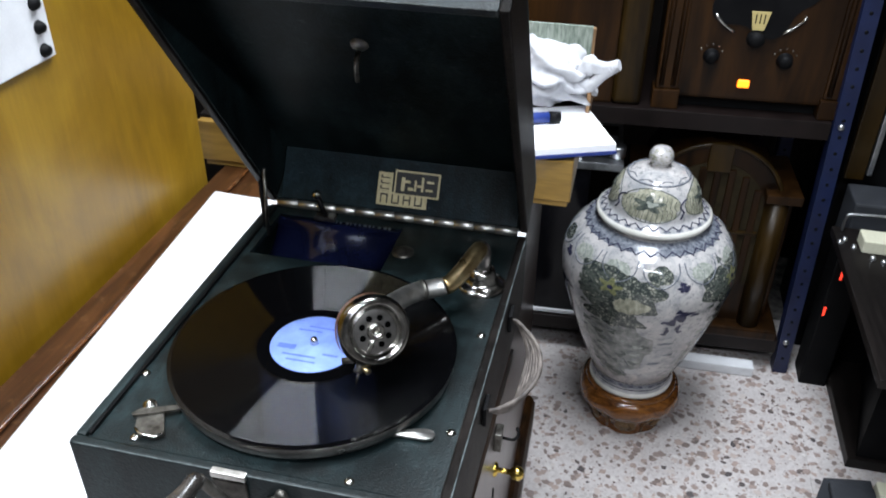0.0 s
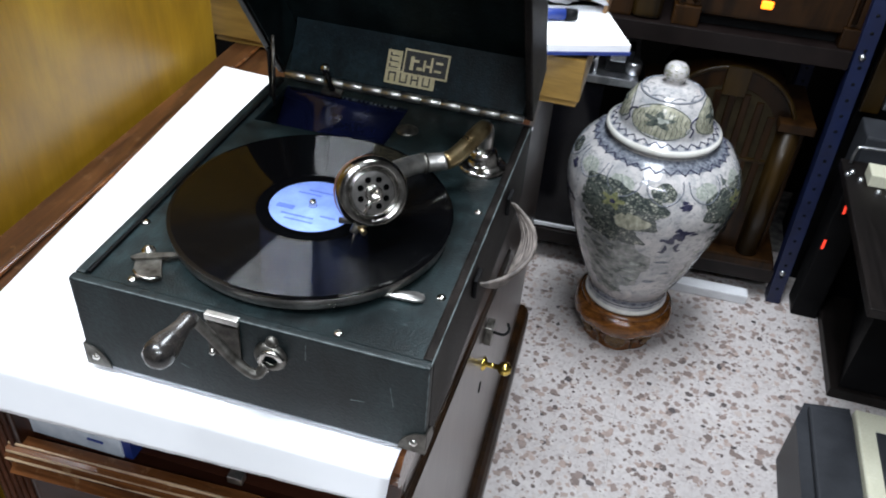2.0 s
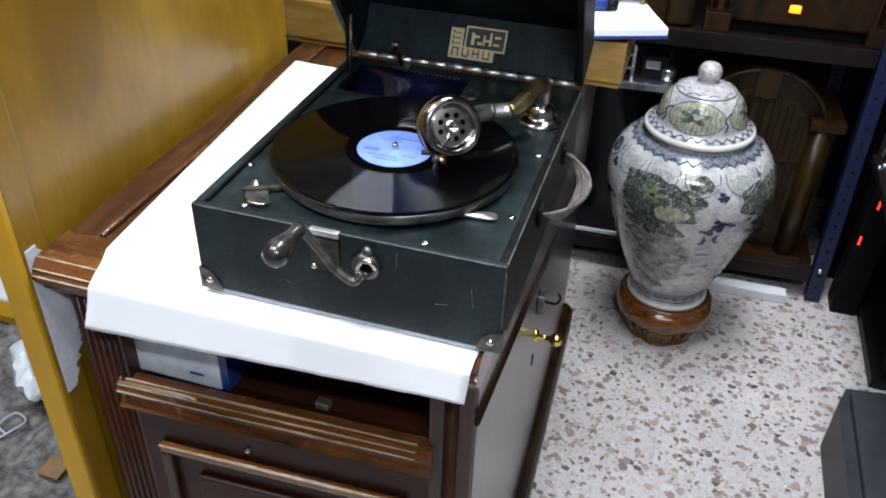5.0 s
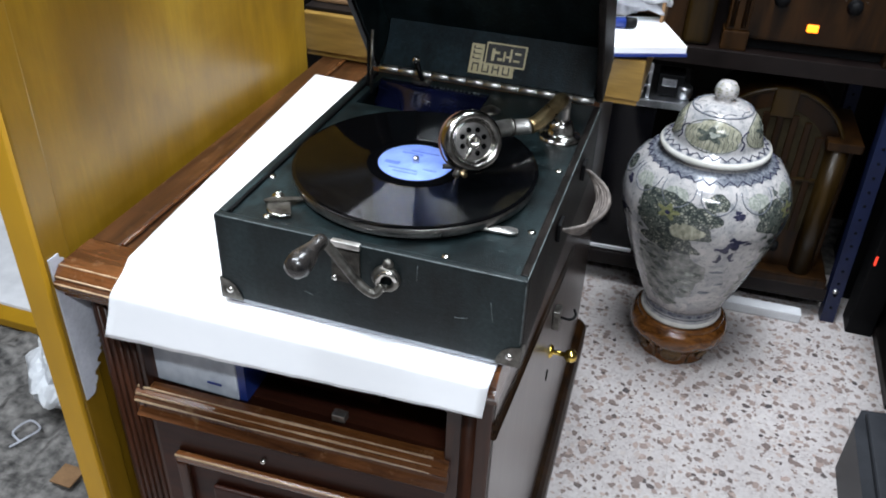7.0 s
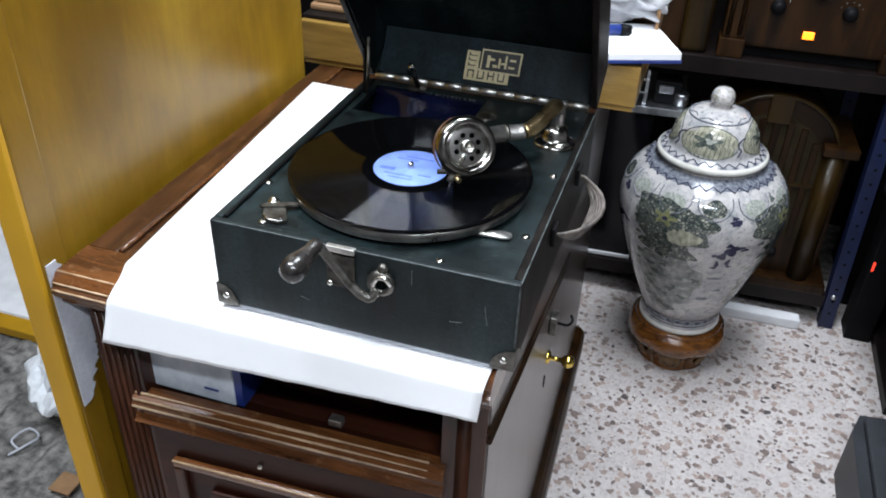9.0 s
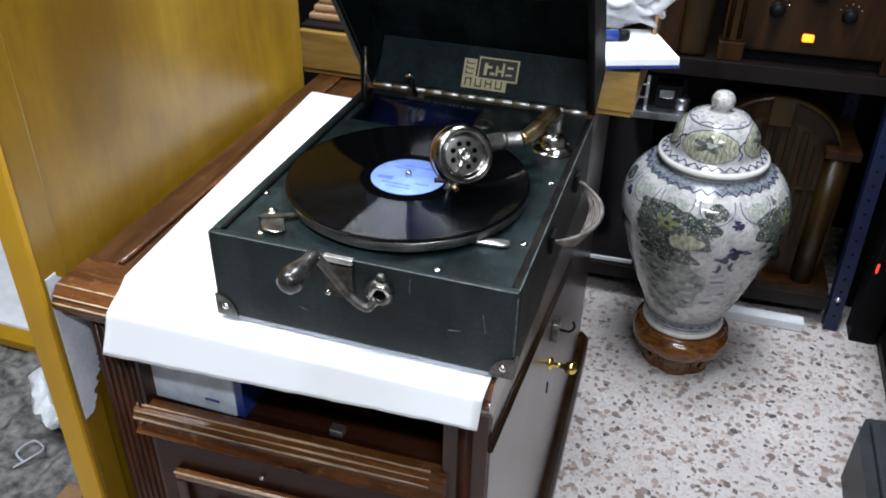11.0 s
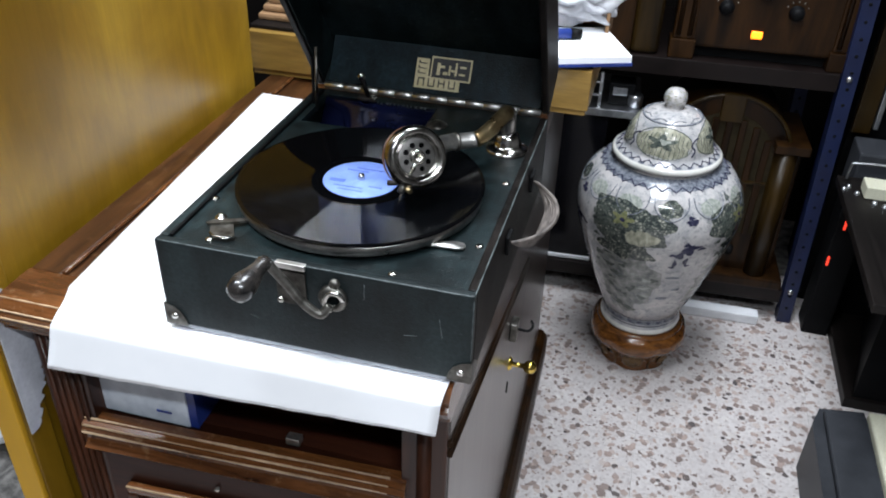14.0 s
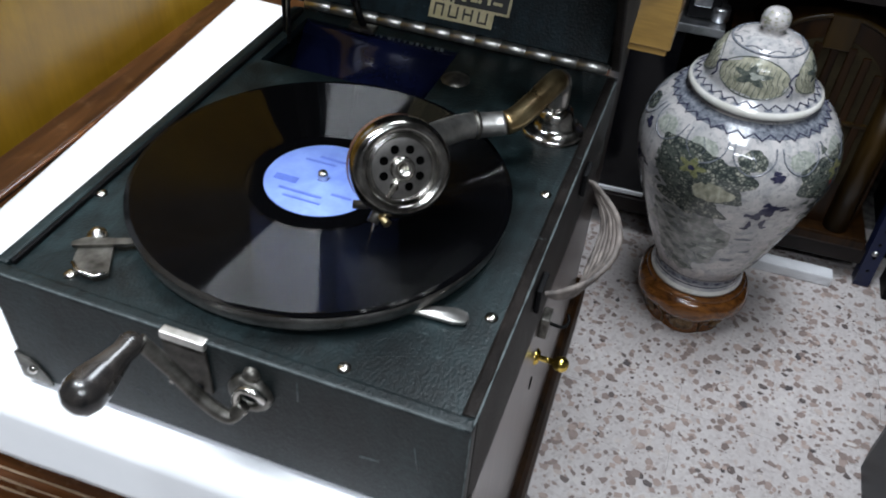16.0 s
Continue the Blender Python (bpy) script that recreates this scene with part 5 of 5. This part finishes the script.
BODY = [(0.0, 0.127), (0.088, 0.126), (0.095, 0.128), (0.0985, 0.134), (0.0965, 0.143), (0.0945, 0.152), (0.0965, 0.166), (0.104, 0.185), (0.117, 0.216), (0.1335, 0.258), (0.149, 0.302), (0.164, 0.345), (0.1785, 0.392), (0.1875, 0.43), (0.1905, 0.456), (0.1885, 0.484), (0.1795, 0.513), (0.163, 0.539), (0.14, 0.557), (0.119, 0.568), (0.109, 0.574), (0.107, 0.579)]
LIDP = [(0.1, 0.578), (0.114, 0.5785), (0.1195, 0.581), (0.122, 0.586), (0.1195, 0.591), (0.109, 0.597), (0.1005, 0.603), (0.097, 0.611), (0.094, 0.624), (0.0875, 0.645), (0.0755, 0.664), (0.058, 0.679), (0.036, 0.6875), (0.0215, 0.6905), (0.018, 0.6945), (0.0205, 0.699), (0.0243, 0.706), (0.0252, 0.714), (0.023, 0.7235), (0.0155, 0.7325), (0.0, 0.7365)]


def radius_at(prof, z):
    for (r0, z0), (r1, z1) in zip(prof, prof[1:]):
        if z0 <= z <= z1 and z1 > z0:
            return r0 + (r1 - r0) * (z - z0) / (z1 - z0)
    return prof[-1][0]


def on_vase(prof, a, z, out=0.0006):
    """A point on the glaze at an angle (degrees, 0 to the front, positive to the camera's right) and a height."""
    r = radius_at(prof, z) + out
    t = math.radians(a - 90)
    return Vector((VX + r * math.cos(t), VY + r * math.sin(t), z))


def patch(bm, prof, a, z, ra, rz, spikes=0, depth=0.0, turn=0.0, out=0.0006, n=28):
    """A painted blot: an oval or petalled outline laid on the glaze, in rings that follow its curve."""
    rings = []
    steps = max(2, int(max(ra / 3.0, rz / 0.012)))
    for q in [(k + 1) / steps for k in range(steps)]:
        ring = []
        for k in range(n):
            t = 2 * math.pi * k / n
            f = q * (1 + depth * math.cos(spikes * t))
            u, w = f * math.cos(t), f * math.sin(t)
            u, w = u * math.cos(turn) - w * math.sin(turn), u * math.sin(turn) + w * math.cos(turn)
            ring.append(bm.verts.new(on_vase(prof, a + ra * u, z + rz * w, out)))
        rings.append(ring)
    mid = bm.verts.new(on_vase(prof, a, z, out))
    for k in range(n):
        bm.faces.new((mid, rings[0][k], rings[0][(k + 1) % n]))
    for A, B in zip(rings, rings[1:]):
        for k in range(n):
            bm.faces.new((A[k], A[(k + 1) % n], B[(k + 1) % n], B[k]))
    return bm


def stroke(bm, prof, pts, w=0.0011):
    """A painted line through (angle, height) points."""
    pth = smooth_path([(a, z, 0) for a, z in pts], 5)
    return tube([on_vase(prof, q.x, q.y, 0.0) for q in pth], w, 6, bm)


def ragged_patch(bm, prof, a, z, ra, rz, seed, rough=0.22, out=0.0006, n=44):
    """A painted area with an uneven brushed outline."""
    rings = []
    steps = max(3, int(max(ra / 3.0, rz / 0.01)))
    for q in [(k + 1) / steps for k in range(steps)]:
        ring = []
        for k in range(n):
            t = 2 * math.pi * k / n
            w = noise.noise(Vector((1.6 * math.cos(t), 1.6 * math.sin(t), seed))) + 0.5 * noise.noise(Vector((4.5 * math.cos(t), 4.5 * math.sin(t), seed + 7)))
            f = q * (1 + rough * w * 1.6)
            ring.append(bm.verts.new(on_vase(prof, a + ra * f * math.cos(t), z + rz * f * math.sin(t), out)))
        rings.append(ring)
    mid = bm.verts.new(on_vase(prof, a, z, out))
    for k in range(n):
        bm.faces.new((mid, rings[0][k], rings[0][(k + 1) % n])).smooth = True
    for A, B in zip(rings, rings[1:]):
        for k in range(n):
            bm.faces.new((A[k], A[(k + 1) % n], B[(k + 1) % n], B[k])).smooth = True
    return bm


def vase():
    g = thing("covered_vase", (VX, VY, 0.126), "tall covered porcelain vase painted green, grey and blue", "vase")
    T = Matrix.Translation((VX, VY, 0))
    fb = fine_profile(BODY)
    fl = fine_profile(LIDP)
    body = part("body", lathe(fb, 96, T), M_GLAZE, g)
    part("foot_ring", lathe([(0.094, 0.1262), (0.0985, 0.1275), (0.1, 0.1335), (0.0985, 0.1395), (0.0965, 0.142)], 72, T), M_WHITE_GLAZE, body, "white glazed foot ring")
    lid = part("lid", lathe(fl, 96, T), M_GLAZE, g, "domed lid with a round knob")
    part("rim", lathe([(0.106, 0.5775), (0.1155, 0.5778), (0.1208, 0.5805), (0.1233, 0.586), (0.1208, 0.5918), (0.1172, 0.594)], 96, T), M_WHITE_GLAZE, lid, "broad white lid rim")
    # foot bands
    for z, w, mm in ((0.1625, 0.0075, M_GREYBLUE), (0.1735, 0.0012, M_COBALT), (0.1505, 0.0014, M_COBALT)):
        part("painted_band", lathe([(radius_at(fb, z - w) + 0.0005, z - w), (radius_at(fb, z) + 0.0006, z), (radius_at(fb, z + w) + 0.0005, z + w)], 72, T), mm, body)
    bm = bmesh.new()
    for k in range(26):
        patch(bm, fb, 360 * k / 26, 0.1625, 3.6, 0.0035, 3, 0.3, 0.7 * k, 0.001, 8)
    tagged(part("foot_flecks", bm, M_COBALT, body), kind="stuff")
    # dark collar with the lid's shade put into its colour, zigzags
    part("painted_band", lathe([(radius_at(fb, z) + 0.0005, z) for z in (0.5555, 0.559, 0.5625, 0.566, 0.5705)], 72, T), M_GREYBLUE, body)
    for prof, z, dz, cnt, par, w in ((fb, 0.557, 0.0035, 30, body, 0.002), (fl, 0.5985, 0.003, 26, lid, 0.0017)):
        bm = bmesh.new()
        pts = [(360 * k / (2 * cnt), z + dz * (1 if k % 2 else -1)) for k in range(2 * cnt + 1)]
        tube([on_vase(prof, a, zz, 0.0) for a, zz in pts], w, 6, bm)
        part("zigzag", bm, M_COBALT, par)
    bm = bmesh.new()
    for k in range(26):
        patch(bm, fl, 360 * k / 26, 0.5955, 4.2, 0.0017, 0, 0, 0, 0.0006, 8)
    tagged(part("rim_flecks", bm, M_GREYBLUE, lid), kind="stuff")
    # lappets round the shoulder: pale green tongues outlined in grey blue
    rnd = random.Random(5)
    for k in range(12):
        a = 30 * k + 9
        bm = stroke(bmesh.new(), fb, [(a - 13, 0.546), (a - 12, 0.527), (a - 7, 0.511), (a, 0.503), (a + 7, 0.511), (a + 12, 0.527), (a + 13, 0.546)], 0.0014)
        stroke(bm, fb, [(a - 3, 0.54), (a + 1, 0.525), (a - 1, 0.512)], 0.0008)
        part("lappet", bm, M_GREYBLUE, body)
        part("lappet_fill", ragged_patch(bmesh.new(), fb, a, 0.5265, 9, 0.0155, 3.1 * k, 0.12), M_LEAF if k % 3 else M_SCALE, body)
        part("lappet_bud", patch(bmesh.new(), fb, a + 15, 0.5 + 0.008 * (k % 2), 2.3, 0.0065, 3, 0.35, 1.57), M_COBALT, body)
    for k in range(4):
        a0 = -22 + 90 * k
        # scaled cartouche with dark ends and a yellow-green flower
        part("cartouche", ragged_patch(bmesh.new(), fb, a0 + 1, 0.481, 30, 0.051, 11.3 + k, 0.2, 0.0008, 60), M_SCALE, body)
        part("cartouche_tail", ragged_patch(bmesh.new(), fb, a0 + 4, 0.418, 20, 0.03, 17.1 + k, 0.3, 0.0011), M_SCALE, body)
        bm = bmesh.new()
        for q in range(46):
            a, z = a0 - 12 + rnd.gauss(0, 8), 0.478 + rnd.gauss(0, 0.02)
            patch(bm, fb, a, z, rnd.uniform(1.2, 3.0), rnd.uniform(0.003, 0.0065), 3, 0.35, rnd.random() * 3, 0.0012, 9)
        tagged(part("dark_leaves", bm, M_SAGE, body), kind="stuff")
        # pale hatched fan beside the flower
        part("fan", ragged_patch(bmesh.new(), fb, a0 + 14, 0.455, 11, 0.02, 23.7 + k, 0.15, 0.0012), M_OLIVE, body)
        bm = bmesh.new()
        for q in range(7):
            stroke(bm, fb, [(a0 + 4 + 3 * q, 0.442), (a0 + 6 + 3 * q, 0.456), (a0 + 5 + 3 * q, 0.47)], 0.0009)
        for q in range(4):
            stroke(bm, fb, [(a0 + 4, 0.444 + 0.007 * q), (a0 + 15, 0.441 + 0.008 * q), (a0 + 25, 0.445 + 0.007 * q)], 0.0008)
        tagged(part("fan_lines", bm, M_SAGE, body), kind="stuff")
        part("flower", patch(bmesh.new(), fb, a0 - 1, 0.49, 6.5, 0.014, 5, 0.4, 0.2, 0.0015), M_YELLOWGREEN, body)
        part("flower_heart", patch(bmesh.new(), fb, a0 - 1, 0.489, 2.0, 0.0045, 0, 0, 0, 0.0019), M_COBALT, body)
        # grey landscape wash below
        part("grey_wash", ragged_patch(bmesh.new(), fb, a0 + 2, 0.31, 27, 0.1, 31.9 + k, 0.22, 0.0005, 60), M_WASH, body)
        bm = bmesh.new()
        for q in range(30):
            patch(bm, fb, a0 + 2 + rnd.gauss(0, 10), rnd.uniform(0.21, 0.41), rnd.uniform(2, 6), rnd.uniform(0.003, 0.008), 3, 0.35, rnd.random() * 3, 0.0009, 10)
        tagged(part("foliage", bm, M_SAGE, body), kind="stuff")
        bm = bmesh.new()
        for q in range(16):
            z, a = rnd.uniform(0.2, 0.41), a0 + rnd.uniform(-24, 18)
            stroke(bm, fb, [(a, z), (a + rnd.uniform(2, 7), z + rnd.uniform(-0.015, 0.018)), (a + rnd.uniform(6, 12), z + rnd.uniform(-0.018, 0.018))], 0.001)
        tagged(part("foliage_outline", bm, M_GREYBLUE, body), kind="stuff")
        bm = bmesh.new()
        for q in range(9):
            patch(bm, fb, a0 + rnd.uniform(-24, 24), rnd.uniform(0.2, 0.4), rnd.uniform(2.5, 6), rnd.uniform(0.003, 0.006), 3, 0.3, rnd.random() * 3, 0.0011, 10)
        tagged(part("pale_leaves", bm, M_LEAF, body), kind="stuff")
        # abstract dark marks in the pale field
        a1 = a0 + 45
        for da, dz, ra, rz in ((1, 0.002, 3.6, 0.011), (-3, -0.009, 2.6, 0.008), (4.5, 0.008, 3.4, 0.0035), (-4.5, -0.028, 1.3, 0.008), (1, -0.024, 1.4, 0.009), (-6.5, -0.008, 2.2, 0.003), (8, 0.003, 2.6, 0.0028), (-0.5, 0.014, 2.0, 0.004), (1, 0.056, 3.6, 0.0042), (0, 0.0625, 2, 0.003), (-5.5, -0.037, 2.0, 0.0026), (2.5, -0.034, 1.8, 0.0026)):
            part("dark_brush_mark", patch(bmesh.new(), fb, a1 + da * 1.35, 0.43 + dz * 1.3, ra * 1.25, rz * 1.3, 3, 0.24, da, 0.0008, 12), M_COBALT, body)
        for da, z, ra, rz in ((-3, 0.345, 6, 0.0045), (4, 0.3, 5, 0.004), (-6, 0.27, 6, 0.005)):
            part("ground_stroke", ragged_patch(bmesh.new(), fb, a1 + da, z, ra, rz, 3.3 * da, 0.3, 0.0007, 20), M_GREYBLUE, body)
    # lid painting
    for k in range(4):
        a0 = 90 * k - 8
        part("cartouche", ragged_patch(bmesh.new(), fl, a0, 0.638, 41, 0.031, 41.3 + k, 0.14, 0.0006, 48), M_OLIVE, lid)
        bm = bmesh.new()
        for q in range(12):
            a = a0 - 33 + 6 * q
            h = 0.028 * math.sqrt(max(0.1, 1 - ((a - a0) / 40) ** 2))
            stroke(bm, fl, [(a, 0.634 - h), (a + 2, 0.63), (a - 1, 0.638), (a + 2, 0.634 + h)], 0.001)
        tagged(part("scale_lines", bm, M_SAGE, lid), kind="stuff")
        part("cartouche_edge", stroke(bmesh.new(), fl, [(a0 + 42 * math.cos(t), 0.638 + 0.032 * math.sin(t)) for t in [2 * math.pi * q / 14 for q in range(15)]], 0.0012), M_SAGE, lid)
        part("flower", patch(bmesh.new(), fl, a0 - 2, 0.642, 17, 0.013, 5, 0.4, 0.3, 0.0012), M_SAGE, lid)
        part("petal", patch(bmesh.new(), fl, a0 + 2, 0.644, 7, 0.005, 3, 0.3, 0.3, 0.0018), M_LEAF, lid)
        part("scroll", stroke(bmesh.new(), fl, [(a0 + 40, 0.613), (a0 + 45, 0.626), (a0 + 40, 0.638), (a0 + 47, 0.648), (a0 + 53, 0.65)], 0.0019), M_COBALT, lid)
    bm = bmesh.new()
    tube([on_vase(fl, a, 0.6745, 0.0) for a in range(0, 361, 8)], 0.0022, 6, bm)
    for q in range(9):
        stroke(bm, fl, [(40 * q, 0.6765), (40 * q + 14, 0.6805), (40 * q + 30, 0.679)], 0.0013)
    part("crown_band", bm, M_GREYBLUE, lid)
    bm = bmesh.new()
    for q in range(130):
        patch(bm, fl, rnd.uniform(0, 360), rnd.uniform(0.698, 0.732), 8, 0.0014, 3, 0.3, q, 0.0004, 7)
    tagged(part("knob_flecks", bm, M_OLIVE, lid), kind="stuff")
    # it stands a little out of true
    g.rotation_euler = (0, math.radians(-1.2), 0)
    return g


vase()


def vase_stand():
    g = thing("vase_stand", (VX, VY, 0), "lobed varnished wooden stand with a carved rosette", "stand")
    T = Matrix.Translation((VX + 0.002, VY, 0))
    prof = fine_profile([(0.0, 0.0), (0.076, 0.0), (0.0825, 0.006), (0.0835, 0.022), (0.091, 0.042), (0.107, 0.06), (0.1185, 0.074), (0.1225, 0.088), (0.1205, 0.102), (0.113, 0.114), (0.102, 0.121), (0.092, 0.1235), (0.0, 0.1235)], 3)
    bm = lathe(prof, 112)
    for v in bm.verts:
        r = math.hypot(v.co.x, v.co.y)
        if r > 0.05:
            t = math.atan2(v.co.y, v.co.x) + math.pi / 2
            belly = max(0.0, 1 - abs(v.co.z - 0.07) / 0.06)
            low = max(0.0, 1 - v.co.z / 0.05)
            f = 1 + 0.05 * belly * (abs(math.cos(3 * t)) - 0.55) + 0.07 * low * (abs(math.cos(3 * t)) - 0.5) + 0.012 * noise.noise(v.co * 40)
            v.co.x *= f
            v.co.y *= f
    bmesh.ops.transform(bm, matrix=T, verts=bm.verts)
    st = part("base", bm, M_STAND, g)
    part("top_bead", lathe([(0.096, 0.1232), (0.1, 0.1265), (0.106, 0.1255), (0.109, 0.1185), (0.104, 0.116)], 72, T), M_STAND, st)
    for k in range(6):
        R = T @ pose(0, 0, 0, 0, 0, -90 + 60 * k) @ Matrix.Translation((0.0905, 0, 0.034)) @ pose(0, 0, 0, 0, 112)
        rose = part("rosette", lathe([(0, 0.006), (0.006, 0.007), (0.0085, 0.0045), (0.012, 0.0035), (0.022, 0.005), (0.0255, 0.0025), (0.0265, -0.002)], 28, R), M_ROSETTE, st, "dull carved rosette")
        for q in range(8):
            a = math.pi * q / 4
            part("petal", lathe([(0, 0.0062), (0.0028, 0.0056), (0.0042, 0.0035)], 8, R @ Matrix.Translation((0.0165 * math.cos(a), 0.0165 * math.sin(a), 0.0015))), M_ROSETTE, rose)
    for k in range(6):
        a = math.radians(-90 + 30 + 60 * k)
        part("carved_groove", tube([T @ Vector((r * math.cos(a), r * math.sin(a), z)) for r, z in ((0.081, 0.006), (0.083, 0.022), (0.0905, 0.042), (0.105, 0.06), (0.116, 0.074))], 0.0028, 8), M_ROSETTE, st)
    return g


vase_stand()

# ---- junk past the partition ----
bag = thing("plastic_bag", (-0.85, 0.4, 0), "crumpled white plastic bag on the floor", "bag")
bm = bmesh.new()
bmesh.ops.create_icosphere(bm, subdivisions=4, radius=1.0)
for v in bm.verts:
    v.co *= 1 + 0.35 * noise.noise(v.co * 1.8) + 0.12 * noise.noise(v.co * 5)
bmesh.ops.transform(bm, matrix=Matrix.Translation((-1.13, 0.52, 0.11)) @ pose(0, 0, 0, 0, 0, 35) @ Matrix.Diagonal((0.06, 0.11, 0.07, 1)), verts=bm.verts)
part("body", bm, M_BAG, bag)
# low uneven sheet: stands in for dirty terrazzo, its shade put into the grey
heap = bmesh.new()
bmesh.ops.create_grid(heap, x_segments=70, y_segments=70, size=0.5)
for v in heap.verts:
    v.co.z = 0.018 * max(0, 1 - (v.co.x ** 2 + v.co.y ** 2) / 0.24) * (1 + 1.2 * noise.noise(v.co * 12) + 0.8 * noise.noise(v.co * 30))
bmesh.ops.transform(heap, matrix=Matrix.Translation((-1.25, 0.45, 0.001)), verts=heap.verts)
single("shaded_floor_patch", heap, M_CONCRETE, "low grey sheet standing in for dirty floor in shade", "rubbish", kind="stuff")
sheet = thing("paper_scrap", (-1.6, 0.9, 0.05), "large pale crumpled paper leaning by the wall", "paper")
part("sheet", bx(-1.85, -1.3, 0.72, 1.15, 0.02, 0.05, 0.01, 2, None), M_CLOTH, sheet)
part("backing_slat", bx(-1.8, -1.25, 0.67, 0.718, 0.02, 0.045, 0.003), M_YELLOW, sheet)
card = single("card_scrap", bx(-0.99, -0.94, 0.29, 0.34, 0.03, 0.034, 0.001), M_KRAFT, "torn orange-brown card scrap on the floor", "card")
loop = single("cable_loop", tube(smooth_path([(-1.127, 0.361, 0.026), (-1.157, 0.376, 0.03), (-1.147, 0.416, 0.03), (-1.112, 0.406, 0.028), (-1.117, 0.371, 0.032), (-1.137, 0.341, 0.026)]), 0.0026, 8), M_PAD, "white cable loop lying on the floor", "cable")

# beaded strap hanging on the partition
strap = thing("studded_strap", (-0.5, 0.3, 1.17), "white strap with dark studs hanging on the partition", "strap")
part("band", bx(-0.5065, -0.502, 0.2, 0.345, 1.172, 1.36, 0.001, 2, None), M_CLOTH, strap)
for k in range(6):
    part("stud", lathe([(0, 0.008), (0.005, 0.006), (0.0075, 0)], 14, Matrix.Translation((-0.502, 0.329, 1.182 + 0.024 * k)) @ pose(0, 0, 0, 0, 90)), M_BLACK, strap)

# ---- terrazzo floor: tiles and chips ----
M_TERRAZZO, nt, p = shader("terrazzo_matrix")
v = coords(nt)
small = node(nt, "ShaderNodeTexVoronoi", Scale=150.0)
nt.links.new(v, small.inputs["Vector"])
sp = ramp(nt, small.outputs["Color"], [(0.1, (0.33, 0.285, 0.27)), (0.3, (0.48, 0.43, 0.415)), (0.7, (0.57, 0.53, 0.515))])
cl = ramp(nt, noise_tex(nt, v, 5, 4), [(0.35, (0.5, 0.46, 0.45)), (0.65, (0.61, 0.57, 0.56))])
nt.links.new(mix(nt, 0.5, cl, sp), p.inputs["Base Color"])
rough_from(nt, p, noise_tex(nt, v, 12, 4), 0.22, 0.42)
M_CHIP, nt, p = shader("terrazzo_chips")
geo = nt.nodes.new("ShaderNodeNewGeometry")
cc = ramp(nt, geo.outputs["Random Per Island"], [(0.0, (0.1, 0.088, 0.09)), (0.08, (0.21, 0.165, 0.15)), (0.45, (0.33, 0.26, 0.235)), (0.75, (0.44, 0.345, 0.305)), (1.0, (0.62, 0.59, 0.57))])
nt.links.new(mix(nt, 0.1, cc, ramp(nt, noise_tex(nt, coords(nt), 160, 3), [(0.3, (0.2, 0.2, 0.2)), (0.7, (0.8, 0.8, 0.8))]), "OVERLAY"), p.inputs["Base Color"])
p.inputs["Roughness"].default_value = 0.3

TILE = 0.4
tile_mesh = mesh_of("floor_tile", bx(-TILE / 2 + 0.0002, TILE / 2 - 0.0002, -TILE / 2 + 0.0002, TILE / 2 - 0.0002, -0.006, 0.0, 0.0003, 1), M_TERRAZZO)
for i in range(-6, 6):
    for j in range(-6, 6):
        cx, cy = 0.02 + TILE * i, 0.33 + TILE * j
        if -2.4 < cx - TILE / 2 and cx + TILE / 2 < 2.4 and -2.6 < cy - TILE / 2 and cy + TILE / 2 < 2.1:
            ob = new("floor_tile", tile_mesh)
            ob.parent = floor
            ob.matrix_local = Matrix.Translation((cx, cy, 0))


def chips():
    rnd = random.Random(11)
    verts, faces = [], []

    def scatter(n, x0, x1, y0, y1, lo, hi):
        for _ in range(n):
            x, y = rnd.uniform(x0, x1), rnd.uniform(y0, y1)
            r = lo + (hi - lo) * rnd.random() ** 2.0
            k = rnd.randint(4, 6)
            st, tw = rnd.uniform(0.5, 1.0), rnd.random() * math.pi
            base = len(verts)
            lift = rnd.uniform(0.0003, 0.0016)
            for q in range(k):
                a = 2 * math.pi * (q + rnd.uniform(-0.3, 0.3)) / k
                u, w = r * math.cos(a) * rnd.uniform(0.75, 1.15), r * st * math.sin(a)
                verts.append((x + u * math.cos(tw) - w * math.sin(tw), y + u * math.sin(tw) + w * math.cos(tw), lift))
            faces.append(list(range(base, base + k)))
    scatter(6600, -0.1, 0.8, 0.3, 1.6, 0.002, 0.0125)
    scatter(3000, -2.3, -0.5, -0.4, 1.6, 0.003, 0.013)
    me = bpy.data.meshes.new("terrazzo_chips")
    me.from_pydata(verts, [], faces)
    me.materials.append(M_CHIP)
    ob = new("terrazzo_chips", me)
    ob.parent = floor
    return tagged(ob, "brown and grey marble chips", kind="stuff")


chips()
